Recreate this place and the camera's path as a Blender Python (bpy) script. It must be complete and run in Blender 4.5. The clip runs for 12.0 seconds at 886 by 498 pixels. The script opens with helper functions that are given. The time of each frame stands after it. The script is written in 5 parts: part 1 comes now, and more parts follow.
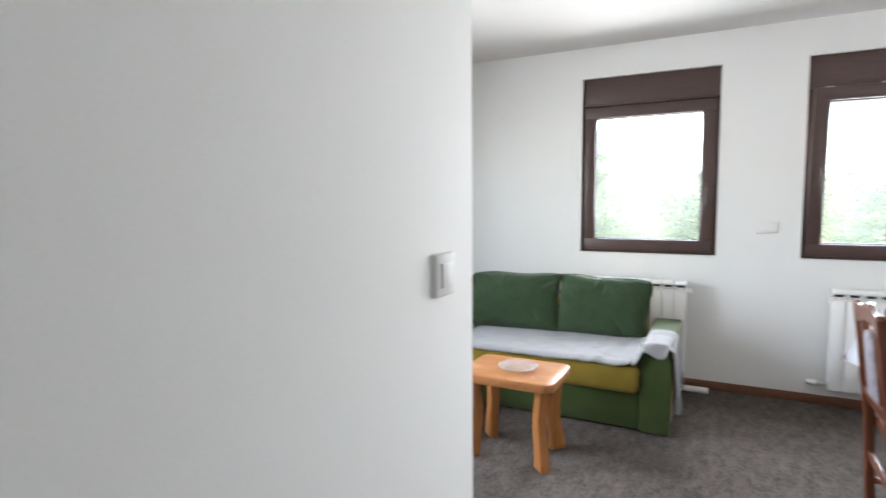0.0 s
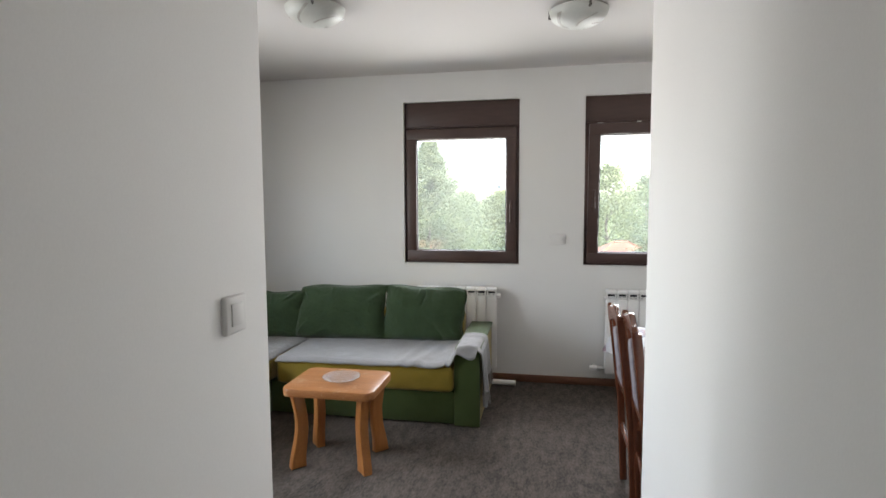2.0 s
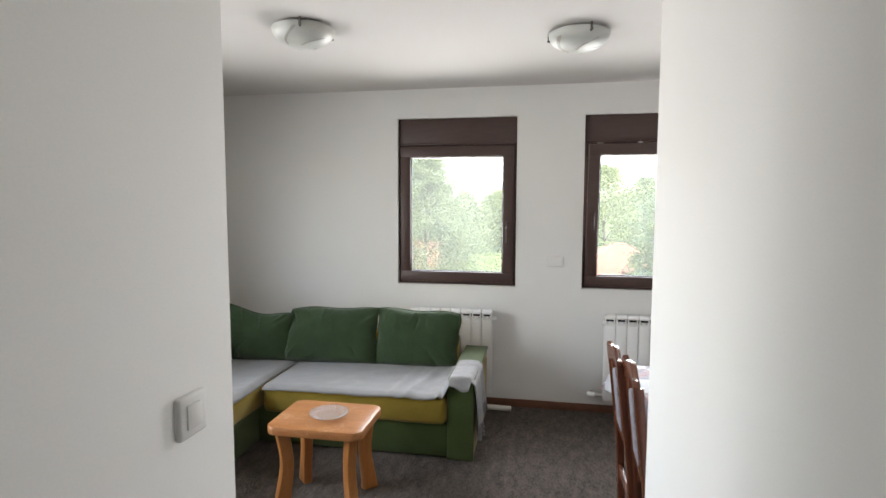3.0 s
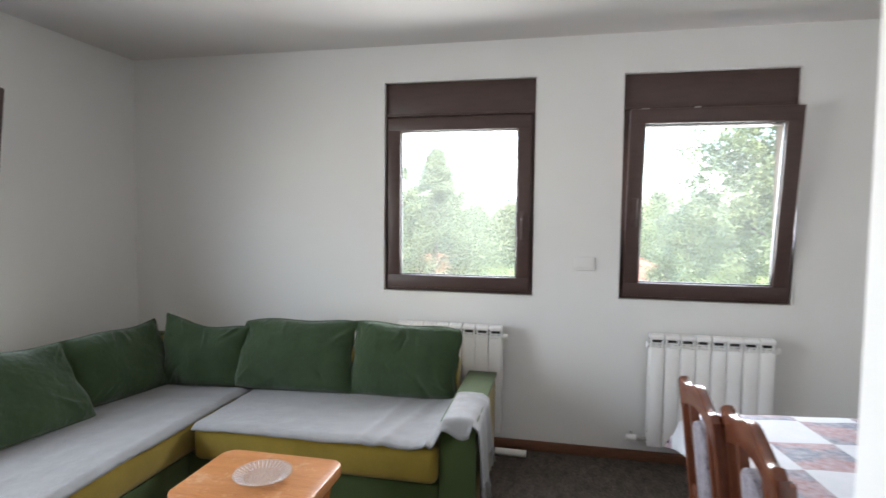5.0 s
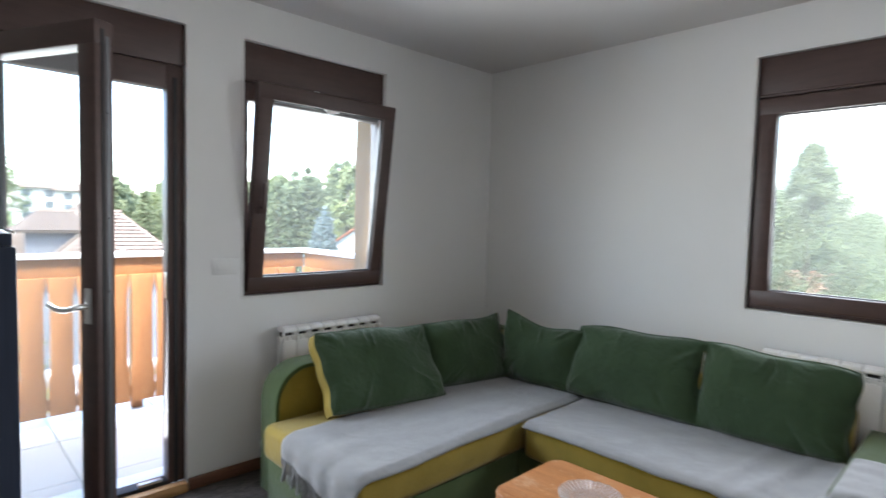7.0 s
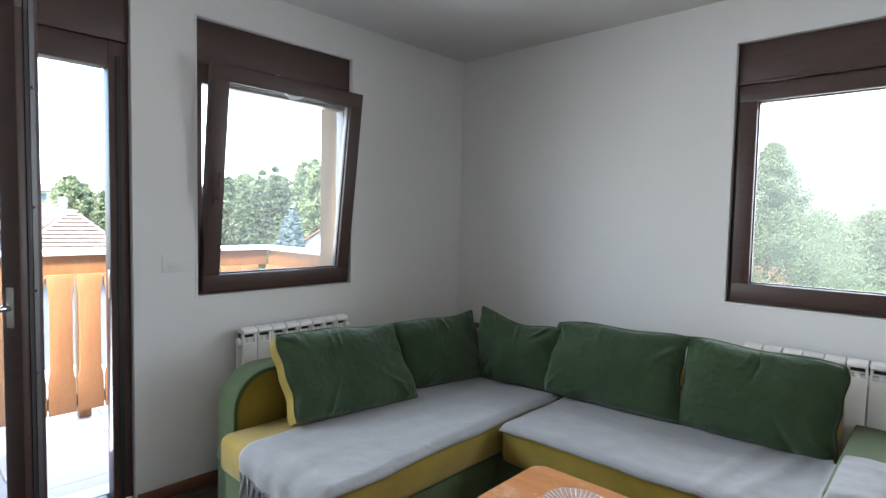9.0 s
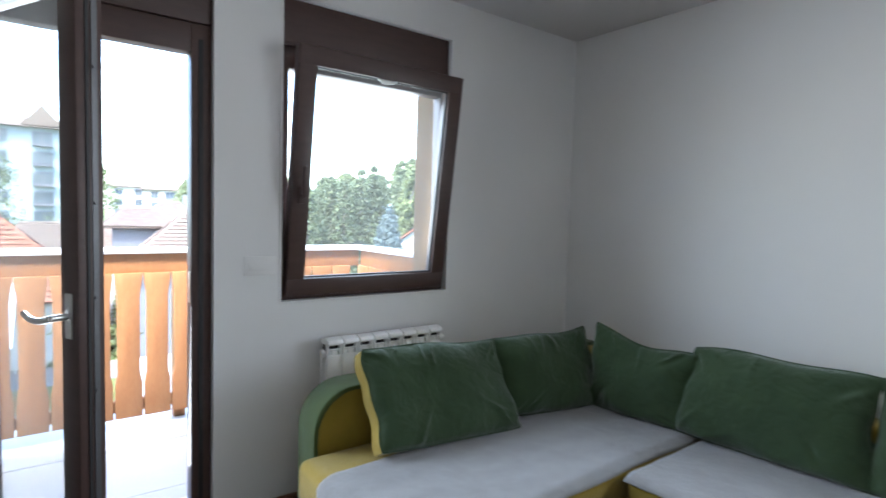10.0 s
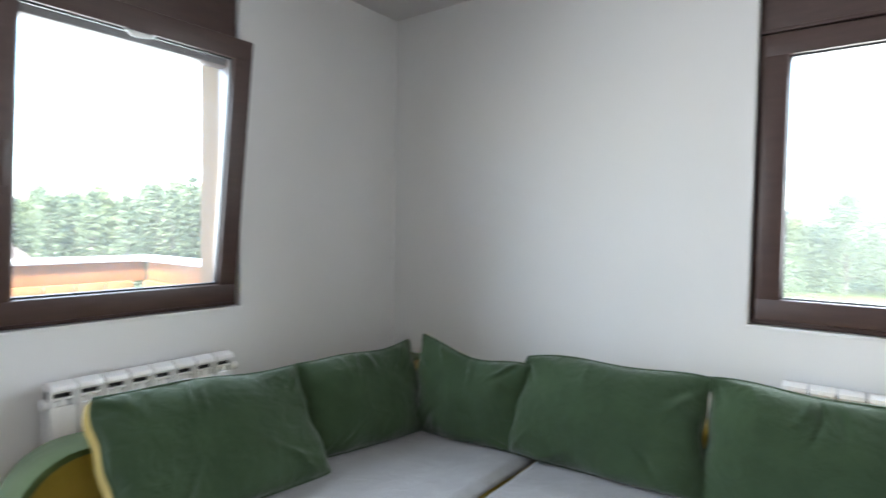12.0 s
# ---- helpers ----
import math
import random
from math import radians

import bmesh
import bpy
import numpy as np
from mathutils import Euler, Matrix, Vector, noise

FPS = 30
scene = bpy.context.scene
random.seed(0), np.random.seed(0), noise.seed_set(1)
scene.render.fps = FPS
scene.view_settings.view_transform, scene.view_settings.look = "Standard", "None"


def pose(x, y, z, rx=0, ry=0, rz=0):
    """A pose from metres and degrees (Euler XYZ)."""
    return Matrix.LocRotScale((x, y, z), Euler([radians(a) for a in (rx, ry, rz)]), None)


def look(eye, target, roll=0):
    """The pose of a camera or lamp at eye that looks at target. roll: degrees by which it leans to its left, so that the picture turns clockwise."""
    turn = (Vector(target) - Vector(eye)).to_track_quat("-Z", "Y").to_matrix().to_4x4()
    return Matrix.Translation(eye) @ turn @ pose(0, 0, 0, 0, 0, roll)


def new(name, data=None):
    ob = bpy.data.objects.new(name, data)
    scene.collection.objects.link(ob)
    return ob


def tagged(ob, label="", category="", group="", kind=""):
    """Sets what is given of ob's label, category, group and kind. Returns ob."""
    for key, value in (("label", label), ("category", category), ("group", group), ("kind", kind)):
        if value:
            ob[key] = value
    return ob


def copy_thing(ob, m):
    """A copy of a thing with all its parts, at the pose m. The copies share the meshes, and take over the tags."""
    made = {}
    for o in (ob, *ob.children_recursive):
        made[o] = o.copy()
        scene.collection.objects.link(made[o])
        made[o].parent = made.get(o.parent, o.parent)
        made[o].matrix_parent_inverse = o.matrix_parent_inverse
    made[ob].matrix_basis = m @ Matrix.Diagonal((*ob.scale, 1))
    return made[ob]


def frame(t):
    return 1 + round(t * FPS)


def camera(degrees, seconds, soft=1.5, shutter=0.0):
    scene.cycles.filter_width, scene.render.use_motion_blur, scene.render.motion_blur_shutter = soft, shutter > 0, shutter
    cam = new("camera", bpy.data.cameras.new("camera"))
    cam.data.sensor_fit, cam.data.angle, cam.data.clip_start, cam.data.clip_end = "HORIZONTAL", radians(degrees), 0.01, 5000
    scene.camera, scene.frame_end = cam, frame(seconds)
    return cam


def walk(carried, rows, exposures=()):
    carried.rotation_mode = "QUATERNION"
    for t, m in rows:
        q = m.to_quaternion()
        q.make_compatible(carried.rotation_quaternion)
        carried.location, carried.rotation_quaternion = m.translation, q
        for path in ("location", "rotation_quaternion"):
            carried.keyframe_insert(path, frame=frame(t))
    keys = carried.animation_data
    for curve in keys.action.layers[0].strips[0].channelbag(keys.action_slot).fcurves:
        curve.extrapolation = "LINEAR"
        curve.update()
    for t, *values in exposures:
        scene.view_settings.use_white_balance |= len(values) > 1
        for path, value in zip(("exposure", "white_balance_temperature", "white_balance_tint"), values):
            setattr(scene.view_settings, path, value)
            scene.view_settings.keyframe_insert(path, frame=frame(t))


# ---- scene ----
cam = camera(78.22, 12.0, soft=1.5, shutter=0.4)
PATH = [
    (0, (2.670, -4.046, 1.287), (1.762, -2.273, 1.115), -0.42),
    (0.5, (2.714, -4.014, 1.284), (2.112, -2.115, 1.110), -0.41),
    (1, (2.756, -4.040, 1.258), (2.364, -2.085, 1.094), -0.30),
    (1.5, (2.802, -4.143, 1.286), (2.428, -2.185, 1.126), -0.38),
    (2, (2.844, -4.170, 1.375), (2.471, -2.211, 1.211), -0.30),
    (2.5, (2.853, -4.136, 1.502), (2.488, -2.176, 1.347), 0.07),
    (3, (2.844, -4.035, 1.533), (2.479, -2.076, 1.364), 0.15),
    (3.2, (2.836, -3.973, 1.530), (2.469, -2.014, 1.364), 0.19),
    (3.6, (2.823, -3.836, 1.515), (2.479, -1.872, 1.360), 0.15),
    (4, (2.805, -3.622, 1.484), (2.505, -1.650, 1.345), 0.04),
    (4.4, (2.787, -3.403, 1.443), (2.507, -1.426, 1.319), 0.02),
    (4.8, (2.774, -3.250, 1.400), (2.447, -1.281, 1.282), 0.24),
    (5, (2.766, -3.171, 1.365), (2.360, -1.216, 1.247), 0.58),
    (5.5, (2.719, -3.096, 1.271), (2.071, -1.208, 1.153), 0.79),
    (6, (2.688, -3.077, 1.206), (1.803, -1.287, 1.091), 0.99),
    (6.5, (2.648, -3.044, 1.247), (1.471, -1.431, 1.136), 1.16),
    (7, (2.655, -2.995, 1.332), (1.215, -1.612, 1.219), 1.42),
    (7.2, (2.685, -2.967, 1.362), (1.143, -1.699, 1.241), 1.47),
    (7.6, (2.692, -2.946, 1.373), (1.101, -1.739, 1.252), 1.46),
    (8, (2.657, -2.940, 1.351), (1.111, -1.677, 1.239), 1.38),
    (8.4, (2.607, -2.936, 1.319), (1.147, -1.573, 1.217), 1.28),
    (8.8, (2.565, -2.917, 1.301), (1.173, -1.485, 1.196), 1.20),
    (9, (2.541, -2.891, 1.298), (1.179, -1.432, 1.184), 1.17),
    (9.5, (2.401, -2.749, 1.270), (1.007, -1.320, 1.159), 1.23),
    (10, (2.238, -2.670, 1.300), (0.647, -1.465, 1.175), 1.64),
    (10.5, (2.047, -2.596, 1.291), (0.386, -1.487, 1.179), 1.69),
    (11, (2.020, -2.518, 1.292), (0.356, -1.412, 1.193), 1.62),
    (11.5, (2.029, -2.373, 1.262), (0.507, -1.079, 1.169), 1.48),
    (12, (2.046, -2.253, 1.251), (0.840, -0.659, 1.173), 0.89),
]
EXPOSURES = [(0.0, 4.65, 6450, 9), (0.6, 4.05, 6450, 9), (1.5, 3.70, 6700, 10), (2.5, 4.02, 6900, 10), (3.5, 4.05, 6900, 10), (5.0, 4.10, 6600, 10), (5.6, 4.25, 6400, 9), (6.5, 4.00, 6200, 9),
             (7.0, 3.85, 6300, 9), (9.5, 3.90, 6100, 8), (10.0, 3.85, 5950, 8), (10.5, 3.75, 5900, 8), (11.4, 3.80, 5950, 8), (12.0, 4.45, 6200, 8)]
walk(cam, [(t, look(eye, target, roll)) for t, eye, target, roll in PATH], EXPOSURES)

# ---- world and sun: a bright, thinly overcast day ----
SUN_EL, SUN_AZ = radians(52), radians(140)
world = bpy.data.worlds.new("world")
scene.world = world
world.use_nodes = True
wn = world.node_tree
sky = wn.nodes.new("ShaderNodeTexSky")
sky.sky_type, sky.sun_disc = "NISHITA", False
sky.sun_elevation, sky.sun_rotation = SUN_EL, SUN_AZ
sky.air_density, sky.dust_density, sky.ozone_density = 1.0, 2.0, 1.0
wn.links.new(sky.outputs[0], wn.nodes["Background"].inputs[0])
wn.nodes["Background"].inputs[1].default_value = 0.15
sun_data = bpy.data.lights.new("sun", "SUN")
sun_data.energy, sun_data.angle, sun_data.color = 1.4, radians(12), (1.0, 0.96, 0.9)
sun = new("sun", sun_data)
sun.matrix_world = look((0, 0, 0), (-math.sin(SUN_AZ) * math.cos(SUN_EL), -math.cos(SUN_AZ) * math.cos(SUN_EL), -math.sin(SUN_EL)))


# sky light that falls in through the openings: one soft lamp in each
def sky_lamp(name, eye, target, w, h, watts, tone):
    d = bpy.data.lights.new(name, "AREA")
    d.spread = radians(145)
    d.shape, d.size, d.size_y, d.energy, d.color = "RECTANGLE", w, h, watts, tone
    new(name, d).matrix_world = look(eye, target)
sky_lamp("sky_lamp_a", (2.19, 0.22, 1.53), (2.19, -2.0, 1.3), 0.75, 1.0, 2.6, (0.95, 0.955, 1.0))
sky_lamp("sky_lamp_b", (3.55, 0.22, 1.53), (3.55, -2.0, 1.3), 0.75, 1.0, 2.6, (0.95, 0.955, 1.0))
sky_lamp("sky_lamp_c", (-0.22, -1.39, 1.55), (2.0, -1.39, 1.32), 0.75, 1.0, 1.4, (0.92, 0.96, 1.0))
sky_lamp("sky_lamp_door", (-0.02, -2.47, 1.1), (2.0, -2.47, 0.95), 0.62, 1.7, 2.05, (0.92, 0.96, 1.0))


# ---- materials ----
def mat(name, col, rough=0.6, metal=0.0, var=0.1, scale=6.0, fine=120.0, bump=0.0, stretch=(1, 1, 1), col2=None, spec=0.5, sheen=0.0, islands=0.0, coords="Object", crumple=0.0):
    m = bpy.data.materials.new(name)
    m.use_nodes = True
    nt = m.node_tree
    nodes, links = nt.nodes, nt.links
    b = nodes["Principled BSDF"]
    b.inputs["Roughness"].default_value = rough
    b.inputs["Metallic"].default_value = metal
    b.inputs["Specular IOR Level"].default_value = spec
    b.inputs["Sheen Weight"].default_value = sheen
    tc = nodes.new("ShaderNodeTexCoord")
    mp = nodes.new("ShaderNodeMapping")
    mp.inputs["Scale"].default_value = stretch
    links.new(tc.outputs[coords], mp.inputs["Vector"])
    big = nodes.new("ShaderNodeTexNoise")
    big.inputs["Scale"].default_value, big.inputs["Detail"].default_value = scale, 3
    small = nodes.new("ShaderNodeTexNoise")
    small.inputs["Scale"].default_value, small.inputs["Detail"].default_value = fine, 2
    for n in (big, small):
        links.new(mp.outputs[0], n.inputs["Vector"])
    mix = nodes.new("ShaderNodeMath")
    mix.operation = "ADD"
    links.new(big.outputs[0], mix.inputs[0])
    links.new(small.outputs[0], mix.inputs[1])
    last = mix.outputs[0]
    if islands:
        geo = nodes.new("ShaderNodeNewGeometry")
        mul = nodes.new("ShaderNodeMath")
        mul.operation, mul.inputs[1].default_value = "MULTIPLY_ADD", islands
        links.new(geo.outputs["Random Per Island"], mul.inputs[0])
        links.new(last, mul.inputs[2])
        last = mul.outputs[0]
    ramp = nodes.new("ShaderNodeMapRange")
    ramp.inputs["From Min"].default_value, ramp.inputs["From Max"].default_value = 0.65, 1.35 + islands
    links.new(last, ramp.inputs["Value"])
    cm = nodes.new("ShaderNodeMix")
    cm.data_type = "RGBA"
    hi = col2 or tuple(min(1, c * (1 + var)) for c in col)
    lo = col if col2 else tuple(c * (1 - var) for c in col)
    cm.inputs["A"].default_value, cm.inputs["B"].default_value = (*lo, 1), (*hi, 1)
    links.new(ramp.outputs[0], cm.inputs["Factor"])
    links.new(cm.outputs["Result"], b.inputs["Base Color"])
    if bump:
        bp = nodes.new("ShaderNodeBump")
        bp.inputs["Strength"].default_value, bp.inputs["Distance"].default_value = bump, 0.004
        links.new(small.outputs[0], bp.inputs["Height"])
        if crumple:
            cr = nodes.new("ShaderNodeTexNoise")
            cr.inputs["Scale"].default_value, cr.inputs["Detail"].default_value, cr.inputs["Distortion"].default_value = 13, 3, 1.6
            links.new(mp.outputs[0], cr.inputs["Vector"])
            b2 = nodes.new("ShaderNodeBump")
            b2.inputs["Strength"].default_value, b2.inputs["Distance"].default_value = crumple, 0.03
            links.new(cr.outputs[0], b2.inputs["Height"])
            links.new(b2.outputs[0], bp.inputs["Normal"])
        links.new(bp.outputs[0], b.inputs["Normal"])
    return m


def glass_mat(name, tint, haze=0.0125):
    m = bpy.data.materials.new(name)
    m.use_nodes = True
    nt = m.node_tree
    nt.nodes.remove(nt.nodes["Principled BSDF"])
    tr, gl, lw, pw, mx = (nt.nodes.new("ShaderNode" + k) for k in ("BsdfTransparent", "BsdfGlossy", "LayerWeight", "Math", "MixShader"))
    tr.inputs[0].default_value = (*tint, 1)
    gl.inputs["Roughness"].default_value = 0.02
    lw.inputs[0].default_value = 0.5
    pw.operation, pw.inputs[1].default_value = "POWER", 4.5
    nt.links.new(lw.outputs["Facing"], pw.inputs[0])
    nt.links.new(pw.outputs[0], mx.inputs[0])
    # a small translucent share adds a pale haze over the view outside
    du, dm, dn = (nt.nodes.new("ShaderNode" + k) for k in ("BsdfTranslucent", "MixShader", "TexNoise"))
    rg = nt.nodes.new("ShaderNodeMapRange")
    rg.inputs["To Min"].default_value, rg.inputs["To Max"].default_value = haze * 0.6, haze * 1.4
    dn.inputs["Scale"].default_value = 5
    du.inputs[0].default_value = (0.8, 0.82, 0.84, 1)
    nt.links.new(dn.outputs[0], rg.inputs["Value"])
    nt.links.new(rg.outputs[0], dm.inputs[0])
    nt.links.new(tr.outputs[0], dm.inputs[1])
    nt.links.new(du.outputs[0], dm.inputs[2])
    nt.links.new(dm.outputs[0], mx.inputs[1])
    nt.links.new(gl.outputs[0], mx.inputs[2])
    nt.links.new(mx.outputs[0], nt.nodes["Material Output"].inputs[0])
    return m


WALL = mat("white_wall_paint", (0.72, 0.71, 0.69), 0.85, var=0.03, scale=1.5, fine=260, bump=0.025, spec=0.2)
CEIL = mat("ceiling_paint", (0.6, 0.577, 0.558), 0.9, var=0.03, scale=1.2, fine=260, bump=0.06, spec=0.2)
OUTWALL = mat("beige_render", (0.24, 0.145, 0.075), 0.9, var=0.08, fine=180, bump=0.3)
CARPET = mat("greige_carpet", (0.03, 0.024, 0.0195), 0.97, scale=22, fine=95, bump=1.0, stretch=(1.0, 0.4, 1), col2=(0.108, 0.088, 0.073), spec=0.1, sheen=0.1)
BASEB = mat("brown_baseboard", (0.15, 0.065, 0.035), 0.45, var=0.3, scale=12, fine=90, stretch=(1, 1, 8))
REVEAL = mat("brown_outer_reveal", (0.11, 0.062, 0.036), 0.7, var=0.15, fine=150, bump=0.2)
FRAME = mat("dark_brown_pvc", (0.06, 0.033, 0.027), 0.46, var=0.18, scale=9, fine=150, stretch=(1, 1, 6), bump=0.05)
RUBBER = mat("black_rubber", (0.012, 0.012, 0.013), 0.6, var=0.1)
DARKMETAL = mat("dull_metal", (0.12, 0.12, 0.125), 0.5, 0.8, var=0.1)
METAL = mat("satin_metal", (0.55, 0.54, 0.52), 0.28, 1.0, var=0.06)
WHITEP = mat("white_plastic", (0.8, 0.8, 0.78), 0.35, var=0.02)
SWITCHP = mat("off_white_plastic", (0.7, 0.69, 0.67), 0.6, var=0.02)
WHITEM = mat("white_enamel", (0.8, 0.79, 0.77), 0.3, var=0.03, scale=5)
GREYGAP = mat("grey_shadow_joint", (0.7, 0.7, 0.69), 0.7, var=0.05)
# near-black colour that stands for the shade inside gaps
GAPSHADE = mat("gap_shade", (0.03, 0.03, 0.03), 0.8, var=0.1)
PANE = glass_mat("window_glass", (0.86, 0.88, 0.87))
GREEN = mat("green_fabric", (0.02, 0.038, 0.015), 0.88, scale=9, fine=420, bump=0.3, crumple=0.3, col2=(0.034, 0.06, 0.024), spec=0.2, sheen=0.25)
GREENB = mat("green_base_fabric", (0.042, 0.066, 0.018), 0.88, scale=9, fine=420, bump=0.3, crumple=0.08, col2=(0.062, 0.09, 0.028), spec=0.2, sheen=0.2)
OLIVE = mat("mustard_olive_fabric", (0.2, 0.142, 0.016), 0.88, scale=8, fine=420, bump=0.3, crumple=0.12, col2=(0.29, 0.205, 0.03), spec=0.2, sheen=0.2)
THROW = mat("light_grey_throw", (0.195, 0.192, 0.19), 0.97, scale=14, fine=340, bump=0.6, crumple=0.15, col2=(0.25, 0.247, 0.244), spec=0.1, sheen=0.3)
PINE = mat("varnished_pine", (0.3, 0.112, 0.034), 0.38, scale=5, fine=40, stretch=(1, 9, 9), bump=0.04, col2=(0.46, 0.205, 0.075))
PINEV = mat("varnished_pine_legs", (0.32, 0.118, 0.032), 0.33, scale=3.5, fine=40, stretch=(9, 9, 1), bump=0.04, col2=(0.47, 0.195, 0.06))
def worn(m, tone, scale, low, high, share):
    """Patches where the varnish has rubbed off."""
    nt = m.node_tree
    b = nt.nodes["Principled BSDF"]
    base = b.inputs["Base Color"].links[0].from_socket
    tc, big, small, add, rg, mx = (nt.nodes.new("ShaderNode" + k) for k in ("TexCoord", "TexNoise", "TexNoise", "Math", "MapRange", "Mix"))
    big.inputs["Scale"].default_value, small.inputs["Scale"].default_value, small.inputs["Detail"].default_value = scale, scale * 7, 4
    for n in (big, small):
        nt.links.new(tc.outputs["Object"], n.inputs["Vector"])
    add.operation = "ADD"
    nt.links.new(big.outputs[0], add.inputs[0])
    nt.links.new(small.outputs[0], add.inputs[1])
    rg.inputs["From Min"].default_value, rg.inputs["From Max"].default_value, rg.inputs["To Max"].default_value = low, high, share
    nt.links.new(add.outputs[0], rg.inputs["Value"])
    mx.data_type = "RGBA"
    mx.inputs["B"].default_value = (*tone, 1)
    nt.links.new(rg.outputs[0], mx.inputs["Factor"])
    nt.links.new(base, mx.inputs["A"])
    nt.links.new(mx.outputs["Result"], b.inputs["Base Color"])
worn(PINE, (0.55, 0.38, 0.25), 7, 1.12, 1.3, 0.45)
CHERRY = mat("red_brown_lacquered_wood", (0.085, 0.026, 0.014), 0.25, scale=5, fine=60, stretch=(8, 8, 1), bump=0.03, col2=(0.15, 0.05, 0.024))
UPHOL = mat("grey_mauve_upholstery", (0.075, 0.062, 0.078), 0.8, scale=24, fine=200, bump=0.3, col2=(0.3, 0.275, 0.3))
PRESSED = mat("pressed_glass", (0.5, 0.5, 0.49), 0.12, var=0.12, scale=60, fine=300, bump=0.4)
PRESSED.node_tree.nodes["Principled BSDF"].inputs["Alpha"].default_value = 0.25
BLACKP = mat("blue_black_lacquer", (0.01, 0.014, 0.026), 0.4, var=0.3, scale=4, fine=40, stretch=(6, 6, 0.5), spec=0.2)
RAILWOOD = mat("orange_stained_wood", (0.25, 0.103, 0.035), 0.55, scale=4, fine=50, stretch=(6, 6, 0.8), bump=0.06, col2=(0.33, 0.15, 0.056))
RAILCAP = mat("white_rail_cap", (0.8, 0.78, 0.75), 0.4, var=0.05)
TILE = mat("pale_balcony_tile", (0.46, 0.425, 0.38), 0.35, var=0.06, scale=5, fine=90)
GROUT = mat("grey_grout", (0.36, 0.34, 0.31), 0.9, var=0.1)
LAMPGLASS = mat("frosted_lamp_glass", (0.5, 0.51, 0.48), 0.42, var=0.05, scale=9)
LAMPSTAIN = mat("brown_grey_lamp_swirl", (0.36, 0.345, 0.315), 0.42, var=0.2, scale=20)
THRESH = mat("oak_threshold", (0.5, 0.26, 0.1), 0.35, scale=4, fine=50, stretch=(8, 1, 8), col2=(0.62, 0.36, 0.16))


# ---- mesh helpers ----
def box(lo, hi, bev=0.0, seg=2, bm=None):
    bm = bm or bmesh.new()
    vs = bmesh.ops.create_cube(bm, size=1)["verts"]
    size = [hi[i] - lo[i] for i in range(3)]
    for v in vs:
        v.co = Vector([lo[i] + (v.co[i] + 0.5) * size[i] for i in range(3)])
    if bev:
        es = list({e for v in vs for e in v.link_edges})
        bmesh.ops.bevel(bm, geom=es, offset=bev, segments=seg, affect="EDGES", profile=0.5)
    return bm


def cyl(p, q, r0, r1=None, n=12, bm=None, caps=True):
    bm = bm or bmesh.new()
    p, q = Vector(p), Vector(q)
    m = Matrix.Translation((p + q) / 2) @ (q - p).to_track_quat("Z", "Y").to_matrix().to_4x4()
    bmesh.ops.create_cone(bm, cap_ends=caps, segments=n, radius1=r0, radius2=r0 if r1 is None else r1, depth=(q - p).length, matrix=m)
    return bm


def lathe(profile, n=32, bm=None):
    """profile: (radius, z) from the bottom; turned about z."""
    bm = bm or bmesh.new()
    rings = []
    for r, z in profile:
        rings.append([bm.verts.new((r * math.cos(2 * math.pi * k / n), r * math.sin(2 * math.pi * k / n), z)) for k in range(n)])
    for a, b in zip(rings, rings[1:]):
        for k in range(n):
            bm.faces.new((a[k], a[(k + 1) % n], b[(k + 1) % n], b[k]))
    return bm


def prism(outline, depth, axis="y", off=0.0, bev=0.0, bm=None):
    """A closed outline in two coordinates, pushed along an axis."""
    bm = bm or bmesh.new()
    put = {"y": lambda a, b, d: (a, d, b), "x": lambda a, b, d: (d, a, b), "z": lambda a, b, d: (a, b, d)}[axis]
    lo = [bm.verts.new(put(a, b, off)) for a, b in outline]
    hi = [bm.verts.new(put(a, b, off + depth)) for a, b in outline]
    n = len(lo)
    fs = [bm.faces.new(lo), bm.faces.new(hi[::-1])]
    rim = [e for f in fs for e in f.edges]
    for k in range(n):
        bm.faces.new((lo[k], hi[k], hi[(k + 1) % n], lo[(k + 1) % n]))
    bmesh.ops.recalc_face_normals(bm, faces=bm.faces[:])
    if bev:
        bmesh.ops.bevel(bm, geom=rim, offset=bev, segments=2, affect="EDGES", profile=0.5)
    return bm


def sheet(f, nu, nv, bm=None):
    bm = bm or bmesh.new()
    g = [[bm.verts.new(f(i / nu, j / nv)) for j in range(nv + 1)] for i in range(nu + 1)]
    for i in range(nu):
        for j in range(nv):
            bm.faces.new((g[i][j], g[i + 1][j], g[i + 1][j + 1], g[i][j + 1]))
    return bm


def mesh_of(name, bm, material, smooth=True):
    me = bpy.data.meshes.new(name)
    bmesh.ops.recalc_face_normals(bm, faces=bm.faces[:])
    bm.to_mesh(me)
    bm.free()
    for m in material if isinstance(material, (list, tuple)) else [material]:
        me.materials.append(m)
    if smooth:
        me.polygons.foreach_set("use_smooth", [True] * len(me.polygons))
        me.set_sharp_from_angle(angle=radians(40))
    return me


def part(name, bm, material, parent, label="", smooth=True, at=None):
    ob = new(name, mesh_of(name, bm, material, smooth))
    ob.parent = parent
    if at is not None:
        ob.matrix_basis = at
    return tagged(ob, label)


def thing(name, label, category, at=None, group="", kind=""):
    ob = new(name)
    ob.empty_display_size = 0.1
    if at is not None:
        ob.matrix_basis = at
    return tagged(ob, label, category, group, kind)


def solo(name, bm, material, label, category, kind="", group="", at=None, smooth=True):
    ob = new(name, mesh_of(name, bm, material, smooth))
    if at is not None:
        ob.matrix_basis = at
    return tagged(ob, label, category, group, kind)


